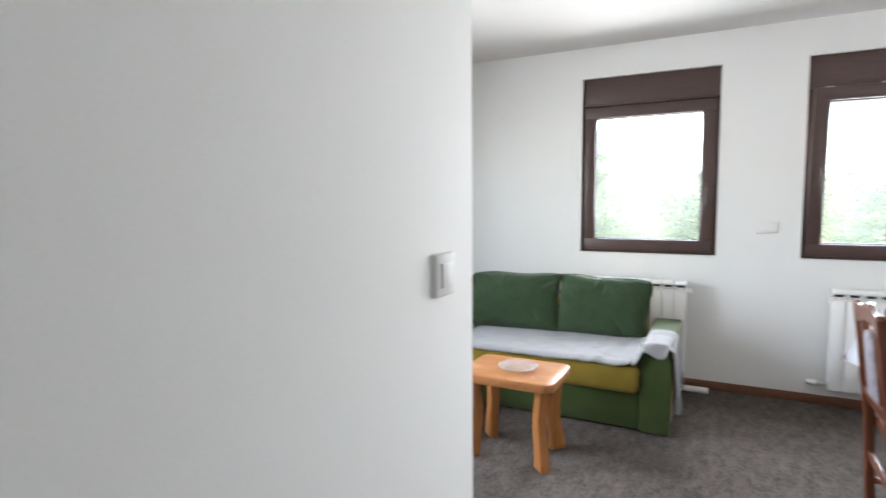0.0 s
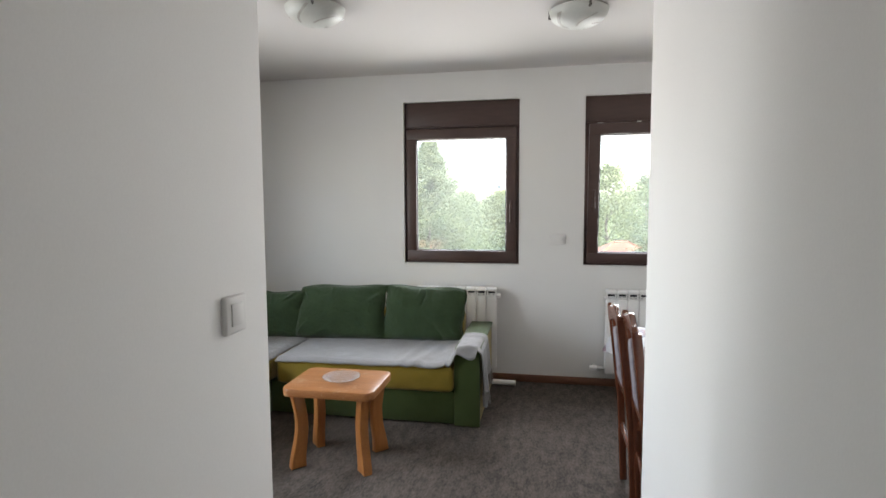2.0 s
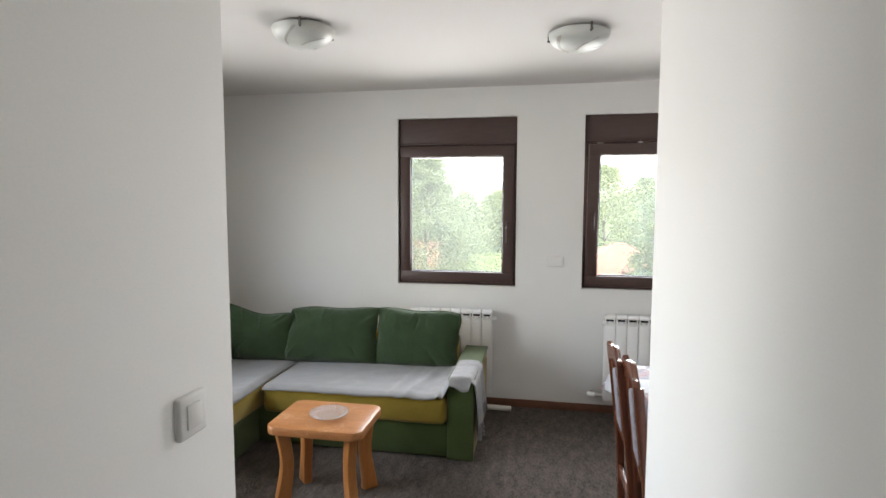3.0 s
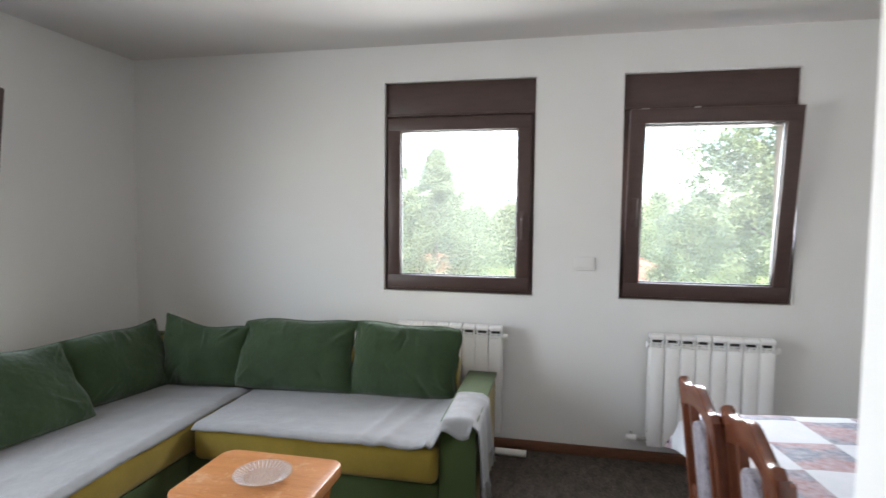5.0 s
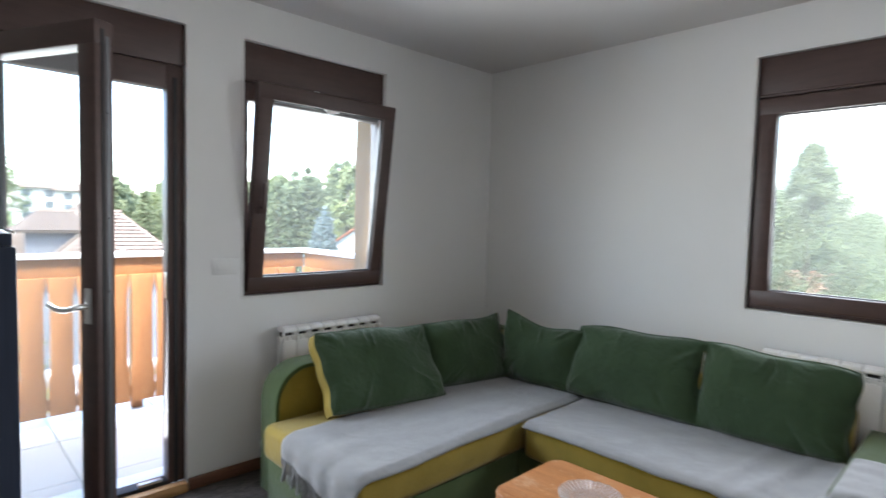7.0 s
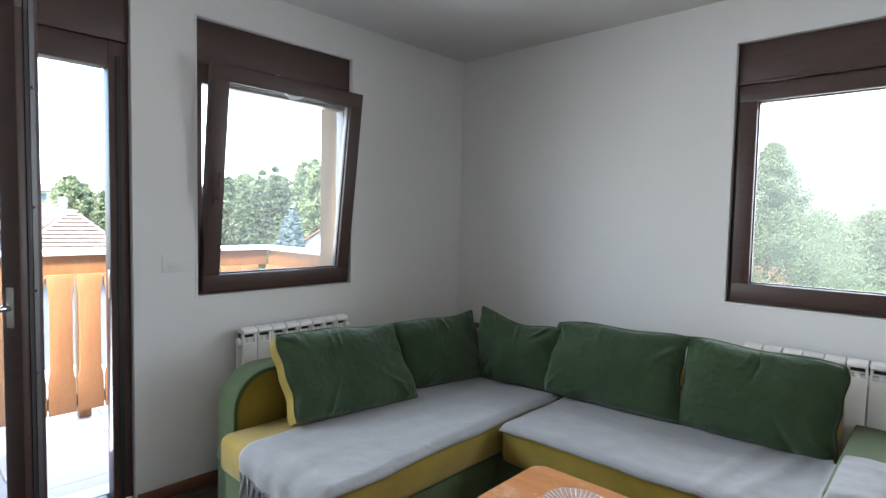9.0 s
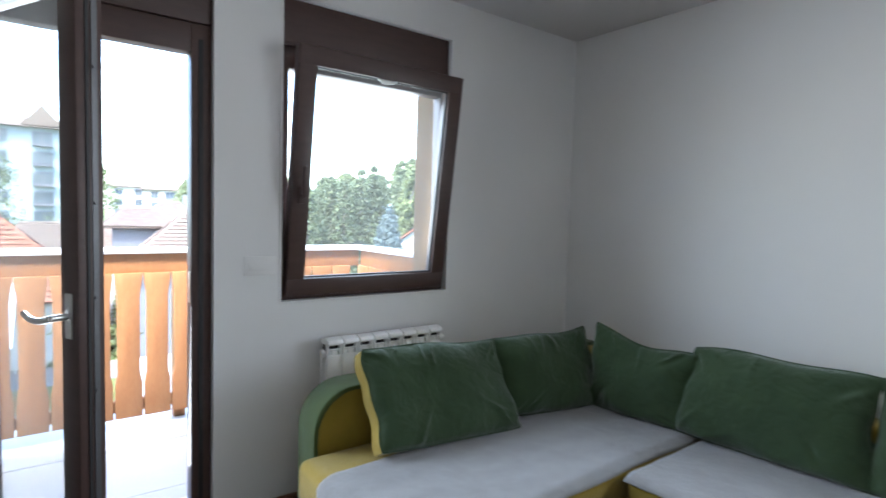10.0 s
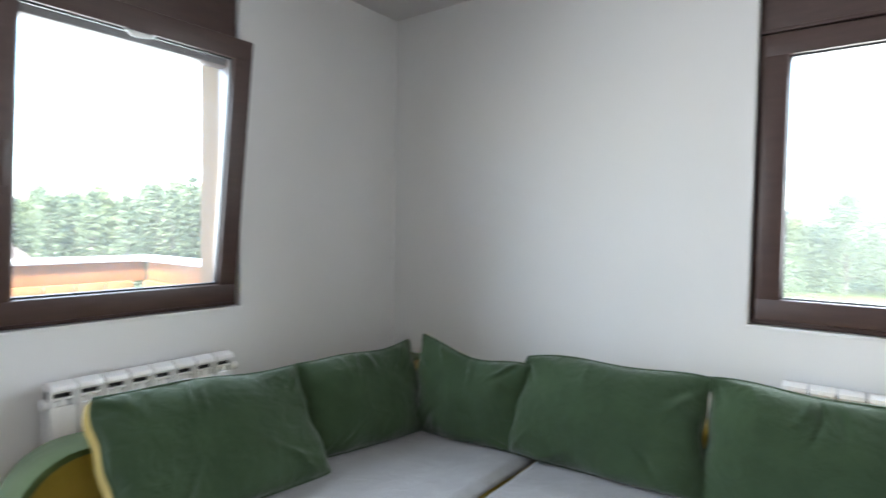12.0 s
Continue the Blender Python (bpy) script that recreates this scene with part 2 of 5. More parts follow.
def wall_mesh(us, zs, holes, thick, place):
    """A wall with openings: cells of a grid, open cells left out. place(u, d, z) lays it into the room."""
    bm = bmesh.new()
    us, zs = sorted(set(us)), sorted(set(zs))
    def solid(i, j):
        if not (0 <= i < len(us) - 1 and 0 <= j < len(zs) - 1):
            return False
        u, z = (us[i] + us[i + 1]) / 2, (zs[j] + zs[j + 1]) / 2
        return not any(a < u < b and c < z < d for a, b, c, d in holes)
    def quad(*ps):
        bm.faces.new([bm.verts.new(place(*p)) for p in ps])
    for i in range(len(us) - 1):
        for j in range(len(zs) - 1):
            if not solid(i, j):
                continue
            a, b, c, d = us[i], us[i + 1], zs[j], zs[j + 1]
            for w in (0, thick):
                quad((a, w, c), (b, w, c), (b, w, d), (a, w, d))
            for di, dj, p, q in ((-1, 0, (a, c), (a, d)), (1, 0, (b, c), (b, d)), (0, -1, (a, c), (b, c)), (0, 1, (a, d), (b, d))):
                if not solid(i + di, j + dj):
                    quad((p[0], 0, p[1]), (q[0], 0, q[1]), (q[0], thick, q[1]), (p[0], thick, p[1]))
    bmesh.ops.remove_doubles(bm, verts=bm.verts[:], dist=0.0005)
    return bm


# ---- the room: corner of north and west wall at the origin, floor at z = 0 ----
CEIL_Z, EAST, SOUTH = 2.375, 5.2, -5.4
LEFT_X, LEFT_END, RIGHT_X, RIGHT_END = 2.23, -3.054, 3.154, -2.38
WIN_A, WIN_B, WIN_C = (1.742, 2.638), (3.115, 3.99), (-1.829, -0.952)
NZ, WZ, DOOR = (0.915, 2.16), (0.912, 2.187), (-2.85, -2.1)

FLOOR_Z = 0.003
solo("floor", box((-0.0, SOUTH, -0.12), (EAST, 0, FLOOR_Z)), CARPET, "heathered grey-brown carpet floor", "floor", "structure", smooth=False)
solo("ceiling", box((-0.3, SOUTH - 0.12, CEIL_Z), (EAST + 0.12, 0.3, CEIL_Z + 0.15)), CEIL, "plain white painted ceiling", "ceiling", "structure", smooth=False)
solo("wall_north", wall_mesh([-0.3, *WIN_A, *WIN_B, EAST + 0.12], [-0.12, *NZ, CEIL_Z], [(*WIN_A, *NZ), (*WIN_B, *NZ)], 0.3, lambda u, d, z: (u, d, z)), WALL,
     "white painted outer wall with two windows", "wall", "structure", smooth=False)
solo("wall_west", wall_mesh([SOUTH - 0.12, *WIN_C, *DOOR, 0.0], [-0.12, 0.02, WZ[0], WZ[1], CEIL_Z], [(*WIN_C, *WZ), (*DOOR, 0.02, WZ[1])], 0.3, lambda u, d, z: (-d, u, z)), WALL,
     "white painted outer wall with window and balcony door", "wall", "structure", smooth=False)
solo("wall_hall_left", box((LEFT_X - 0.12, SOUTH, 0), (LEFT_X, LEFT_END, CEIL_Z), 0.006), WALL, "white painted hallway partition with a light switch", "wall", "structure")
solo("wall_hall_right", box((RIGHT_X, SOUTH, 0), (RIGHT_X + 0.12, RIGHT_END, CEIL_Z), 0.006), WALL, "white painted hallway partition", "wall", "structure")
solo("wall_dining_south", box((RIGHT_X + 0.12, RIGHT_END - 0.123, 0), (EAST, RIGHT_END - 0.003, CEIL_Z)), WALL, "white painted partition behind the dining table", "wall", "structure")
solo("wall_east", box((EAST, SOUTH, 0), (EAST + 0.12, 0, CEIL_Z)), WALL, "white painted wall", "wall", "structure")
solo("wall_south", box((0, SOUTH - 0.12, 0), (EAST + 0.12, SOUTH, CEIL_Z)), WALL, "white painted wall closing the hallway", "wall", "structure")
solo("wall_alcove", box((0, -4.32, 0), (LEFT_X - 0.12, -4.2, CEIL_Z)), WALL, "white painted wall of the side room", "wall", "structure")

def baseboard(name, lo, hi):
    solo(name, box(lo, hi, 0.004), BASEB, "narrow dark brown wooden baseboard", "baseboard", "structure")
baseboard("baseboard_north", (0.0, -0.014, FLOOR_Z), (EAST, 0.0, 0.062))
baseboard("baseboard_west", (0.0, DOOR[1] + 0.002, FLOOR_Z), (0.014, -0.014, 0.062))
baseboard("baseboard_west_2", (0.0, -4.2, FLOOR_Z), (0.014, DOOR[0] - 0.002, 0.062))


# ---- windows ----
def window_unit(name, label, width, zlo, zhi, tilt, place, handle_left, torn=False):
    """Local axes: x along the wall, y outward, z up from the opening's sill."""
    H = zhi - zlo
    boxh, fw, sw = 0.195, 0.05, 0.078
    top = H - boxh
    ob = thing(name, label, "window", place, kind="structure")
    bm = box((0.002, 0.025, top), (width - 0.002, 0.2, H - 0.002), 0.003)
    box((0.0025, 0.018, top - 0.002), (width - 0.0025, 0.03, top + 0.012), 0.003, bm=bm)
    part("shutter_box", bm, FRAME, ob, "dark brown roller shutter box")
    bm = box((0.002, 0.03, 0.002), (width - 0.002, 0.1, fw), 0.004)
    box((0.002, 0.032, top - 0.095), (width - 0.002, 0.1, top - 0.0025), 0.004, bm=bm)
    for a in (0.002, width - 0.037):
        box((a, 0.03, fw), (a + 0.035, 0.1, top - fw), 0.004, bm=bm)
    part("window_frame", bm, FRAME, ob)
    part("outer_sill", box((0.01, 0.1, -0.01), (width - 0.01, 0.36, 0.004), 0.003), WHITEP, ob)
    bm = box((0.001, 0.1, 0.004), (0.006, 0.299, H - 0.002))
    box((width - 0.006, 0.1, 0.004), (width - 0.001, 0.299, H - 0.002), bm=bm)
    part("outer_reveal", bm, OUTWALL, ob, "beige rendered outer reveal")
    bm = box((-0.011, -0.003, -0.011), (width + 0.011, 0.02, 0.0005), 0.001)
    box((-0.011, -0.003, H - 0.0005), (width + 0.011, 0.02, H + 0.009), 0.001, bm=bm)
    for a in (-0.011, width - 0.0005):
        box((a, -0.0028, 0.0), (a + 0.0115, 0.02, H), 0.001, bm=bm)
    part("plaster_bead", bm, WALL, ob, "thin white bead round the opening")
    # the sash turns about its lower edge
    o = 0.022
    sash = new("sash")
    sash.parent = ob
    sash.matrix_basis = pose(0, 0.03, o, tilt)
    me_w, me_h = width - 2 * o, top - o - 0.014
    bm = box((o, -0.03, 0), (o + me_w, 0.03, sw), 0.007)
    box((o, -0.03, me_h - sw), (o + me_w, 0.03, me_h), 0.007, bm=bm)
    for a in (o, o + me_w - sw):
        box((a, -0.0298, sw - 0.004), (a + sw, 0.0298, me_h - sw + 0.004), 0.006, bm=bm)
    part("sash_frame", bm, FRAME, sash)
    bm = bmesh.new()
    for lo, hi in (((o + sw, -0.012, sw), (o + me_w - sw, 0.0, sw + 0.006)), ((o + sw, -0.012, me_h - sw - 0.006), (o + me_w - sw, 0.0, me_h - sw)),
                   ((o + sw, -0.012, sw), (o + sw + 0.006, 0.0, me_h - sw)), ((o + me_w - sw - 0.006, -0.012, sw), (o + me_w - sw, 0.0, me_h - sw))):
        box(lo, hi, bm=bm)
    part("gasket", bm, RUBBER, sash)
    p = part("pane", box((o + sw, 0.0, sw), (o + me_w - sw, 0.004, me_h - sw)), PANE, sash, "clear glass pane", smooth=False)
    p.visible_shadow = False
    hx = o + sw / 2 if handle_left else o + me_w - sw / 2
    turned = tilt != 0
    bm = box((hx - 0.014, -0.038, me_h * 0.42 - 0.035), (hx + 0.014, -0.03, me_h * 0.42 + 0.035), 0.003)
    cyl((hx, -0.03, me_h * 0.42), (hx, -0.065, me_h * 0.42), 0.008, bm=bm)
    dz = 0.115 if turned else -0.115
    box((hx - 0.01, -0.072, min(me_h * 0.42, me_h * 0.42 + dz) - 0.008), (hx + 0.01, -0.058, max(me_h * 0.42, me_h * 0.42 + dz) + 0.008), 0.004, bm=bm)
    part("window_handle", bm, FRAME, sash, "dark window handle")
    if torn:
        g0, gw, gz = o + sw, me_w - 2 * sw, me_h - sw
        bm = prism([(g0 + gw * 0.42, gz), (g0 + gw * 0.46, gz - 0.02), (g0 + gw * 0.5, gz - 0.019), (g0 + gw * 0.55, gz - 0.012), (g0 + gw * 0.57, gz), (g0 + gw * 0.56, gz + 0.016), (g0 + gw * 0.53, gz + 0.016), (g0 + gw * 0.53, gz)], 0.004, "y", -0.02, 0.001)
        part("torn_seal", bm, WHITEP, sash, "torn pale strip hanging over the pane")
    if tilt:
        bm = box((o + me_w * 0.4, 0.03, me_h - 0.01), (o + me_w * 0.4 + 0.025, 0.075, me_h + 0.01), 0.002)
        box((o + 0.06, 0.03, me_h - 0.008), (o + 0.1, 0.075, me_h + 0.006), 0.002, bm=bm)
        part("tilt_stay", bm, METAL, sash)
    return ob


window_unit("window_1", "closed dark brown window with roller shutter box", WIN_A[1] - WIN_A[0], *NZ, 0, pose(WIN_A[0], 0, NZ[0]), False)
window_unit("window_2", "dark brown window tilted open at the top", WIN_B[1] - WIN_B[0], *NZ, 7.2, pose(WIN_B[0], 0, NZ[0]), True)
window_unit("window_3", "dark brown window tilted open beside the balcony door", WIN_C[1] - WIN_C[0], *WZ, 7.2, pose(0, WIN_C[0], WZ[0], 0, 0, 90), True, True)


# ---- balcony door, its leaf standing open into the room ----
def balcony_door():
    w, z0, H = DOOR[1] - DOOR[0], 0.02, WZ[1]
    ob = thing("door_1", "dark brown glazed balcony door standing open into the room", "door", pose(0, DOOR[0], 0, 0, 0, 90), kind="structure")
    part("shutter_box", box((0.002, 0.02, 2.0), (w - 0.002, 0.2, H - 0.002), 0.003), FRAME, ob, "dark brown roller shutter box")
    bm = box((0.002, 0.03, z0 + 0.03), (0.062, 0.1, 1.998), 0.004)
    box((w - 0.077, 0.03, z0 + 0.03), (w - 0.002, 0.1, 1.998), 0.004, bm=bm)
    box((0.062, 0.03, 1.89), (w - 0.077, 0.1, 1.998), 0.004, bm=bm)
    part("door_frame", bm, FRAME, ob)
    bm = box((w - 0.05, 0.024, z0 + 0.03), (w - 0.034, 0.031, 1.94))
    part("seal", bm, RUBBER, ob)
    part("outer_reveal", box((w - 0.006, 0.1, z0), (w - 0.001, 0.299, H - 0.004)), REVEAL, ob, "brown outer reveal")
    part("threshold", box((0.002, -0.02, 0.0), (w - 0.002, 0.03, 0.05), 0.006), THRESH, ob, "orange-brown wooden threshold board")
    bm = box((0.062, 0.031, z0), (w - 0.062, 0.1, z0 + 0.045), 0.003)
    part("bottom_rail", bm, RUBBER, ob)
    part("strike_plate", box((w - 0.2, 0.034, z0 + 0.045), (w - 0.1, 0.06, z0 + 0.058), 0.002), METAL, ob, "bright metal strike plate")
    part("side_strike", box((w - 0.081, 0.036, 0.93), (w - 0.076, 0.058, 1.05), 0.001), METAL, ob)
    leaf = new("door_leaf")
    leaf.parent = ob
    leaf.matrix_basis = pose(0.03, 0.03, 0.055, 0, 0, -64.5)
    L, Hh, st = 0.64, 1.9, 0.082
    bm = box((0, -0.035, 0), (L, 0.035, st + 0.015), 0.007)
    box((0, -0.035, Hh - st), (L, 0.035, Hh), 0.007, bm=bm)
    for a in (0, L - st):
        box((a, -0.0348, st), (a + st, 0.0348, Hh - st + 0.004), 0.007, bm=bm)
    part("leaf_frame", bm, FRAME, leaf)
    bm = box((st, -0.016, st + 0.015), (st + 0.006, 0.016, Hh - st))
    box((L - st - 0.006, -0.016, st + 0.015), (L - st, 0.016, Hh - st), bm=bm)
    box((st, -0.016, st + 0.012), (L - st, 0.016, st + 0.02), bm=bm)
    box((L + 0.0005, -0.012, 0.03), (L + 0.004, -0.004, Hh - 0.03), bm=bm)
    part("gasket", bm, RUBBER, leaf)
    p = part("pane", box((st, -0.003, st + 0.016), (L - st, 0.002, Hh - st)), PANE, leaf, "clear glass pane", smooth=False)
    p.visible_shadow = False
    part("lock_strip", box((L + 0.0005, 0.003, 0.05), (L + 0.003, 0.018, Hh - 0.05)), DARKMETAL, leaf, "dull metal lock strip on the leaf edge")
    for z in (0.35, 0.75, 1.0, 1.25, 1.6):
        part("lock_bolt", cyl((L + 0.002, 0.01, z), (L + 0.008, 0.01, z), 0.005, n=8), DARKMETAL, leaf)
    for side in (-1,):
        hx, hz = L - st / 2, 0.952
        bm = box((hx - 0.015, side * 0.035 - 0.004, hz - 0.06), (hx + 0.015, side * 0.035 + 0.004, hz + 0.06), 0.003)
        cyl((hx, side * 0.035, hz), (hx, side * 0.08, hz), 0.009, bm=bm)
        prev = Vector((hx, side * 0.078, hz))
        for k in range(1, 9):
            u = k / 8
            q = Vector((hx - 0.13 * u, side * (0.078 + 0.006 * math.sin(u * 3)), hz - 0.012 * math.sin(u * math.pi)))
            cyl(prev, q, 0.0095 - 0.001 * u, 0.0095 - 0.001 * u, 10, bm=bm)
            prev = q
        part("door_handle", bm, METAL, leaf, "brushed metal lever handle")
balcony_door()


# ---- radiators ----
def radiator(place, sections, label):
    """Local axes: x along the wall, y out of the wall, z up."""
    ob = thing("radiator", label, "radiator", place, group="white column radiators")
    for k in range(sections):
        x = k * 0.077
        bm = box((x + 0.002, 0.06, 0.0), (x + 0.075, 0.072, 0.548), 0.005)
        box((x + 0.03, 0.0, 0.02), (x + 0.047, 0.062, 0.57), 0.003, bm=bm)
        box((x + 0.002, 0.0, 0.0), (x + 0.075, 0.02, 0.56), 0.004, bm=bm)
        prism([(0.0, 0.592), (0.0, 0.612), (0.045, 0.622), (0.08, 0.612), (0.084, 0.6), (0.08, 0.592)], 0.071, "x", x + 0.003, 0.003, bm=bm)
        box((x + 0.0, 0.03, 0.04), (x + 0.077, 0.056, 0.075), bm=bm)
        box((x + 0.0, 0.03, 0.535), (x + 0.077, 0.056, 0.56), bm=bm)
        for e0 in (x + 0.003, x + 0.064):
            box((e0, 0.05, 0.54), (e0 + 0.01, 0.07, 0.593), 0.002, bm=bm)
        box((x + 0.01, 0.056, 0.566), (x + 0.067, 0.066, 0.573), 0.001, bm=bm)
        part("section", bm, WHITEM, ob)
    # dark plate painted as the shade behind the slots
    part("back_shadow_plate", box((0.006, 0.022, 0.5605), (sections * 0.077 - 0.006, 0.048, 0.591)), GAPSHADE, ob, "dark plate for the shade in the grille gap")
    part("plug", cyl((-0.028, 0.042, 0.555), (0, 0.042, 0.555), 0.016, n=12), WHITEM, ob)
    part("plug", cyl((sections * 0.077, 0.042, 0.555), (sections * 0.077 + 0.012, 0.042, 0.555), 0.018, n=12), WHITEM, ob)
    e = sections * 0.077
    bm = cyl((e, 0.042, 0.03), (e + 0.07, 0.042, 0.03), 0.011, n=10)
    cyl((e + 0.07, 0.05, 0.03), (e + 0.07, -0.034, 0.03), 0.011, n=10, bm=bm)
    cyl((e + 0.025, 0.042, 0.03), (e + 0.05, 0.042, 0.03), 0.017, n=6, bm=bm)
    part("valve", bm, METAL, ob, "chrome lockshield valve")
    part("valve_head", cyl((e + 0.055, 0.042, 0.03), (e + 0.105, 0.042, 0.034), 0.02, 0.017, 14), WHITEP, ob, "white valve knob")
    for x in (0.1, sections * 0.077 - 0.1):
        part("bracket", box((x, -0.034, 0.5), (x + 0.02, 0.0, 0.53)), WHITEM, ob)
    return ob


radiator(pose(2.478, -0.035, 0.128, 0, 0, 180), 8, "white aluminium column radiator behind the sofa")
radiator(pose(3.272 + 8 * 0.077, -0.035, 0.128, 0, 0, 180) @ Matrix.Diagonal((1, 1, 1, 1)), 8, "white aluminium column radiator under the tilted window")
radiator(pose(0.035, -1.05, 0.132, 0, 0, -90), 8, "white aluminium column radiator beside the balcony door")


# ---- switches and small fittings ----
def switch(place, label, w, h, keys):
    ob = thing("light_switch", label, "light switch", place)
    part("frame", box((0, -0.013, 0), (w, 0.0, h), 0.005, 3), SWITCHP, ob)
    m = 0.016
    step = (w - 2 * m) / keys
    for k in range(keys):
        bm = box((m + k * step + 0.001, -0.016, m), (m + (k + 1) * step - 0.001, -0.0125, h - m), 0.002)
        part("rocker", bm, SWITCHP, ob)
    part("shadow_line", box((m - 0.002, -0.0127, m - 0.002), (w - m + 0.002, -0.0121, h - m + 0.002)), GREYGAP, ob)
    return ob
switch(pose(LEFT_X, -3.236, 1.122, 0, 0, 90), "white one-key light switch on the hallway partition", 0.074, 0.076, 1)
plate = thing("wall_plate", "flush painted blank plate between window and balcony door", "wall plate", pose(0.0, -1.985, 1.03, 0, 0, 90))
part("cover", box((0, -0.004, 0), (0.13, 0.0, 0.078), 0.002), WALL, plate)
part("insert", box((0.02, -0.006, 0.018), (0.11, -0.0042, 0.06), 0.001), WALL, plate)
switch(pose(2.868, 0.0, 1.07), "wide white double switch plate between the windows", 0.115, 0.078, 1)
solo("pipe_stub", cyl((2.45, -0.105, 0.023), (2.625, -0.11, 0.023), 0.02, n=16), WHITEP, "white plastic pipe stub lying by the baseboard", "pipe")


# ---- corner sofa: green bands, mustard sides and seats ----
SEAT_Z = 0.385
sofa = thing("corner_sofa", "green and mustard fabric corner sofa with grey throws", "sofa", pose(0, 0, 0))

def band(pts, width, thick):
    """A thick strip that follows pts (a, z) and is width wide."""
    left, right = [], []
    for k, p in enumerate(pts):
        a, b = pts[max(0, k - 1)], pts[min(len(pts) - 1, k + 1)]
        t = Vector((b[0] - a[0], b[1] - a[1])).normalized()
        n = Vector((-t.y, t.x)) * thick
        left.append(p)
        right.append((p[0] + n.x, p[1] + n.y))
    return left + right[::-1]

def arm_profile(front, back, top, r):
    """Side outline, with a rounded front top corner: from the floor at the front to the top at the back."""
    sgn = 1 if back > front else -1
    pts = [(front, 0.012), (front, top - r)]
    for k in range(1, 9):
        a = k / 8 * math.pi / 2
        pts.append((front + sgn * r * (1 - math.cos(a)), top - r + r * math.sin(a)))
    pts.append((back, top))
    return pts

def sofa_arm(x0, x1, front, back, top, r, name):
    out = arm_profile(front, back, top, r)
    inner = arm_profile(front + 0.02, back, top - 0.02, r - 0.01)
    part("arm_side", prism(inner + [(back, 0.012)], x1 - x0 - 0.016, "x", x0 + 0.008, 0.006), OLIVE, sofa, "mustard fabric arm side")
    ring = out + inner[::-1]
    part("arm_band", prism(ring, x1 - x0, "x", x0, 0.006), GREENB, sofa, "green fabric arm band")

sofa_arm(2.295, 2.455, -0.95, -0.15, 0.495, 0.05, "arm")
sofa_arm(0.2, 0.355, -1.83, -0.16, 0.62, 0.17, "wing_back")
# long base and wing base
part("base", box((1.04, -0.935, 0.012), (2.295, -0.2, 0.222), 0.012), GREENB, sofa, "dark green fabric base")
part("wing_base", box((0.355, -1.87, 0.012), (1.075, -0.2, 0.222), 0.012), GREENB, sofa, "dark green fabric base of the chaise")
part("seat", box((1.128, -0.985, 0.222), (2.293, -0.3, SEAT_Z), 0.035, 4), OLIVE, sofa, "mustard fabric seat")
part("wing_seat", box((0.357, -1.9, 0.222), (1.094, -0.3, SEAT_Z), 0.04, 4), OLIVE, sofa, "mustard fabric chaise seat")
part("backrest", box((0.2, -0.32, 0.05), (2.26, -0.155, 0.6), 0.045, 4), OLIVE, sofa, "mustard fabric backrest")
for x, y in ((2.38, -0.88), (1.15, -0.88), (0.28, -1.76), (1.02, -1.8), (2.38, -0.22), (0.28, -0.25), (1.7, -0.88)):
    part("foot", cyl((x, y, FLOOR_Z), (x, y, 0.03), 0.025, n=10), RUBBER, sofa)
# dark block between the seats, coloured as the shade in their gap
part("seat_gap_shade", box((1.094, -0.89, 0.2), (1.128, -0.3, SEAT_Z - 0.06)), GAPSHADE, sofa)


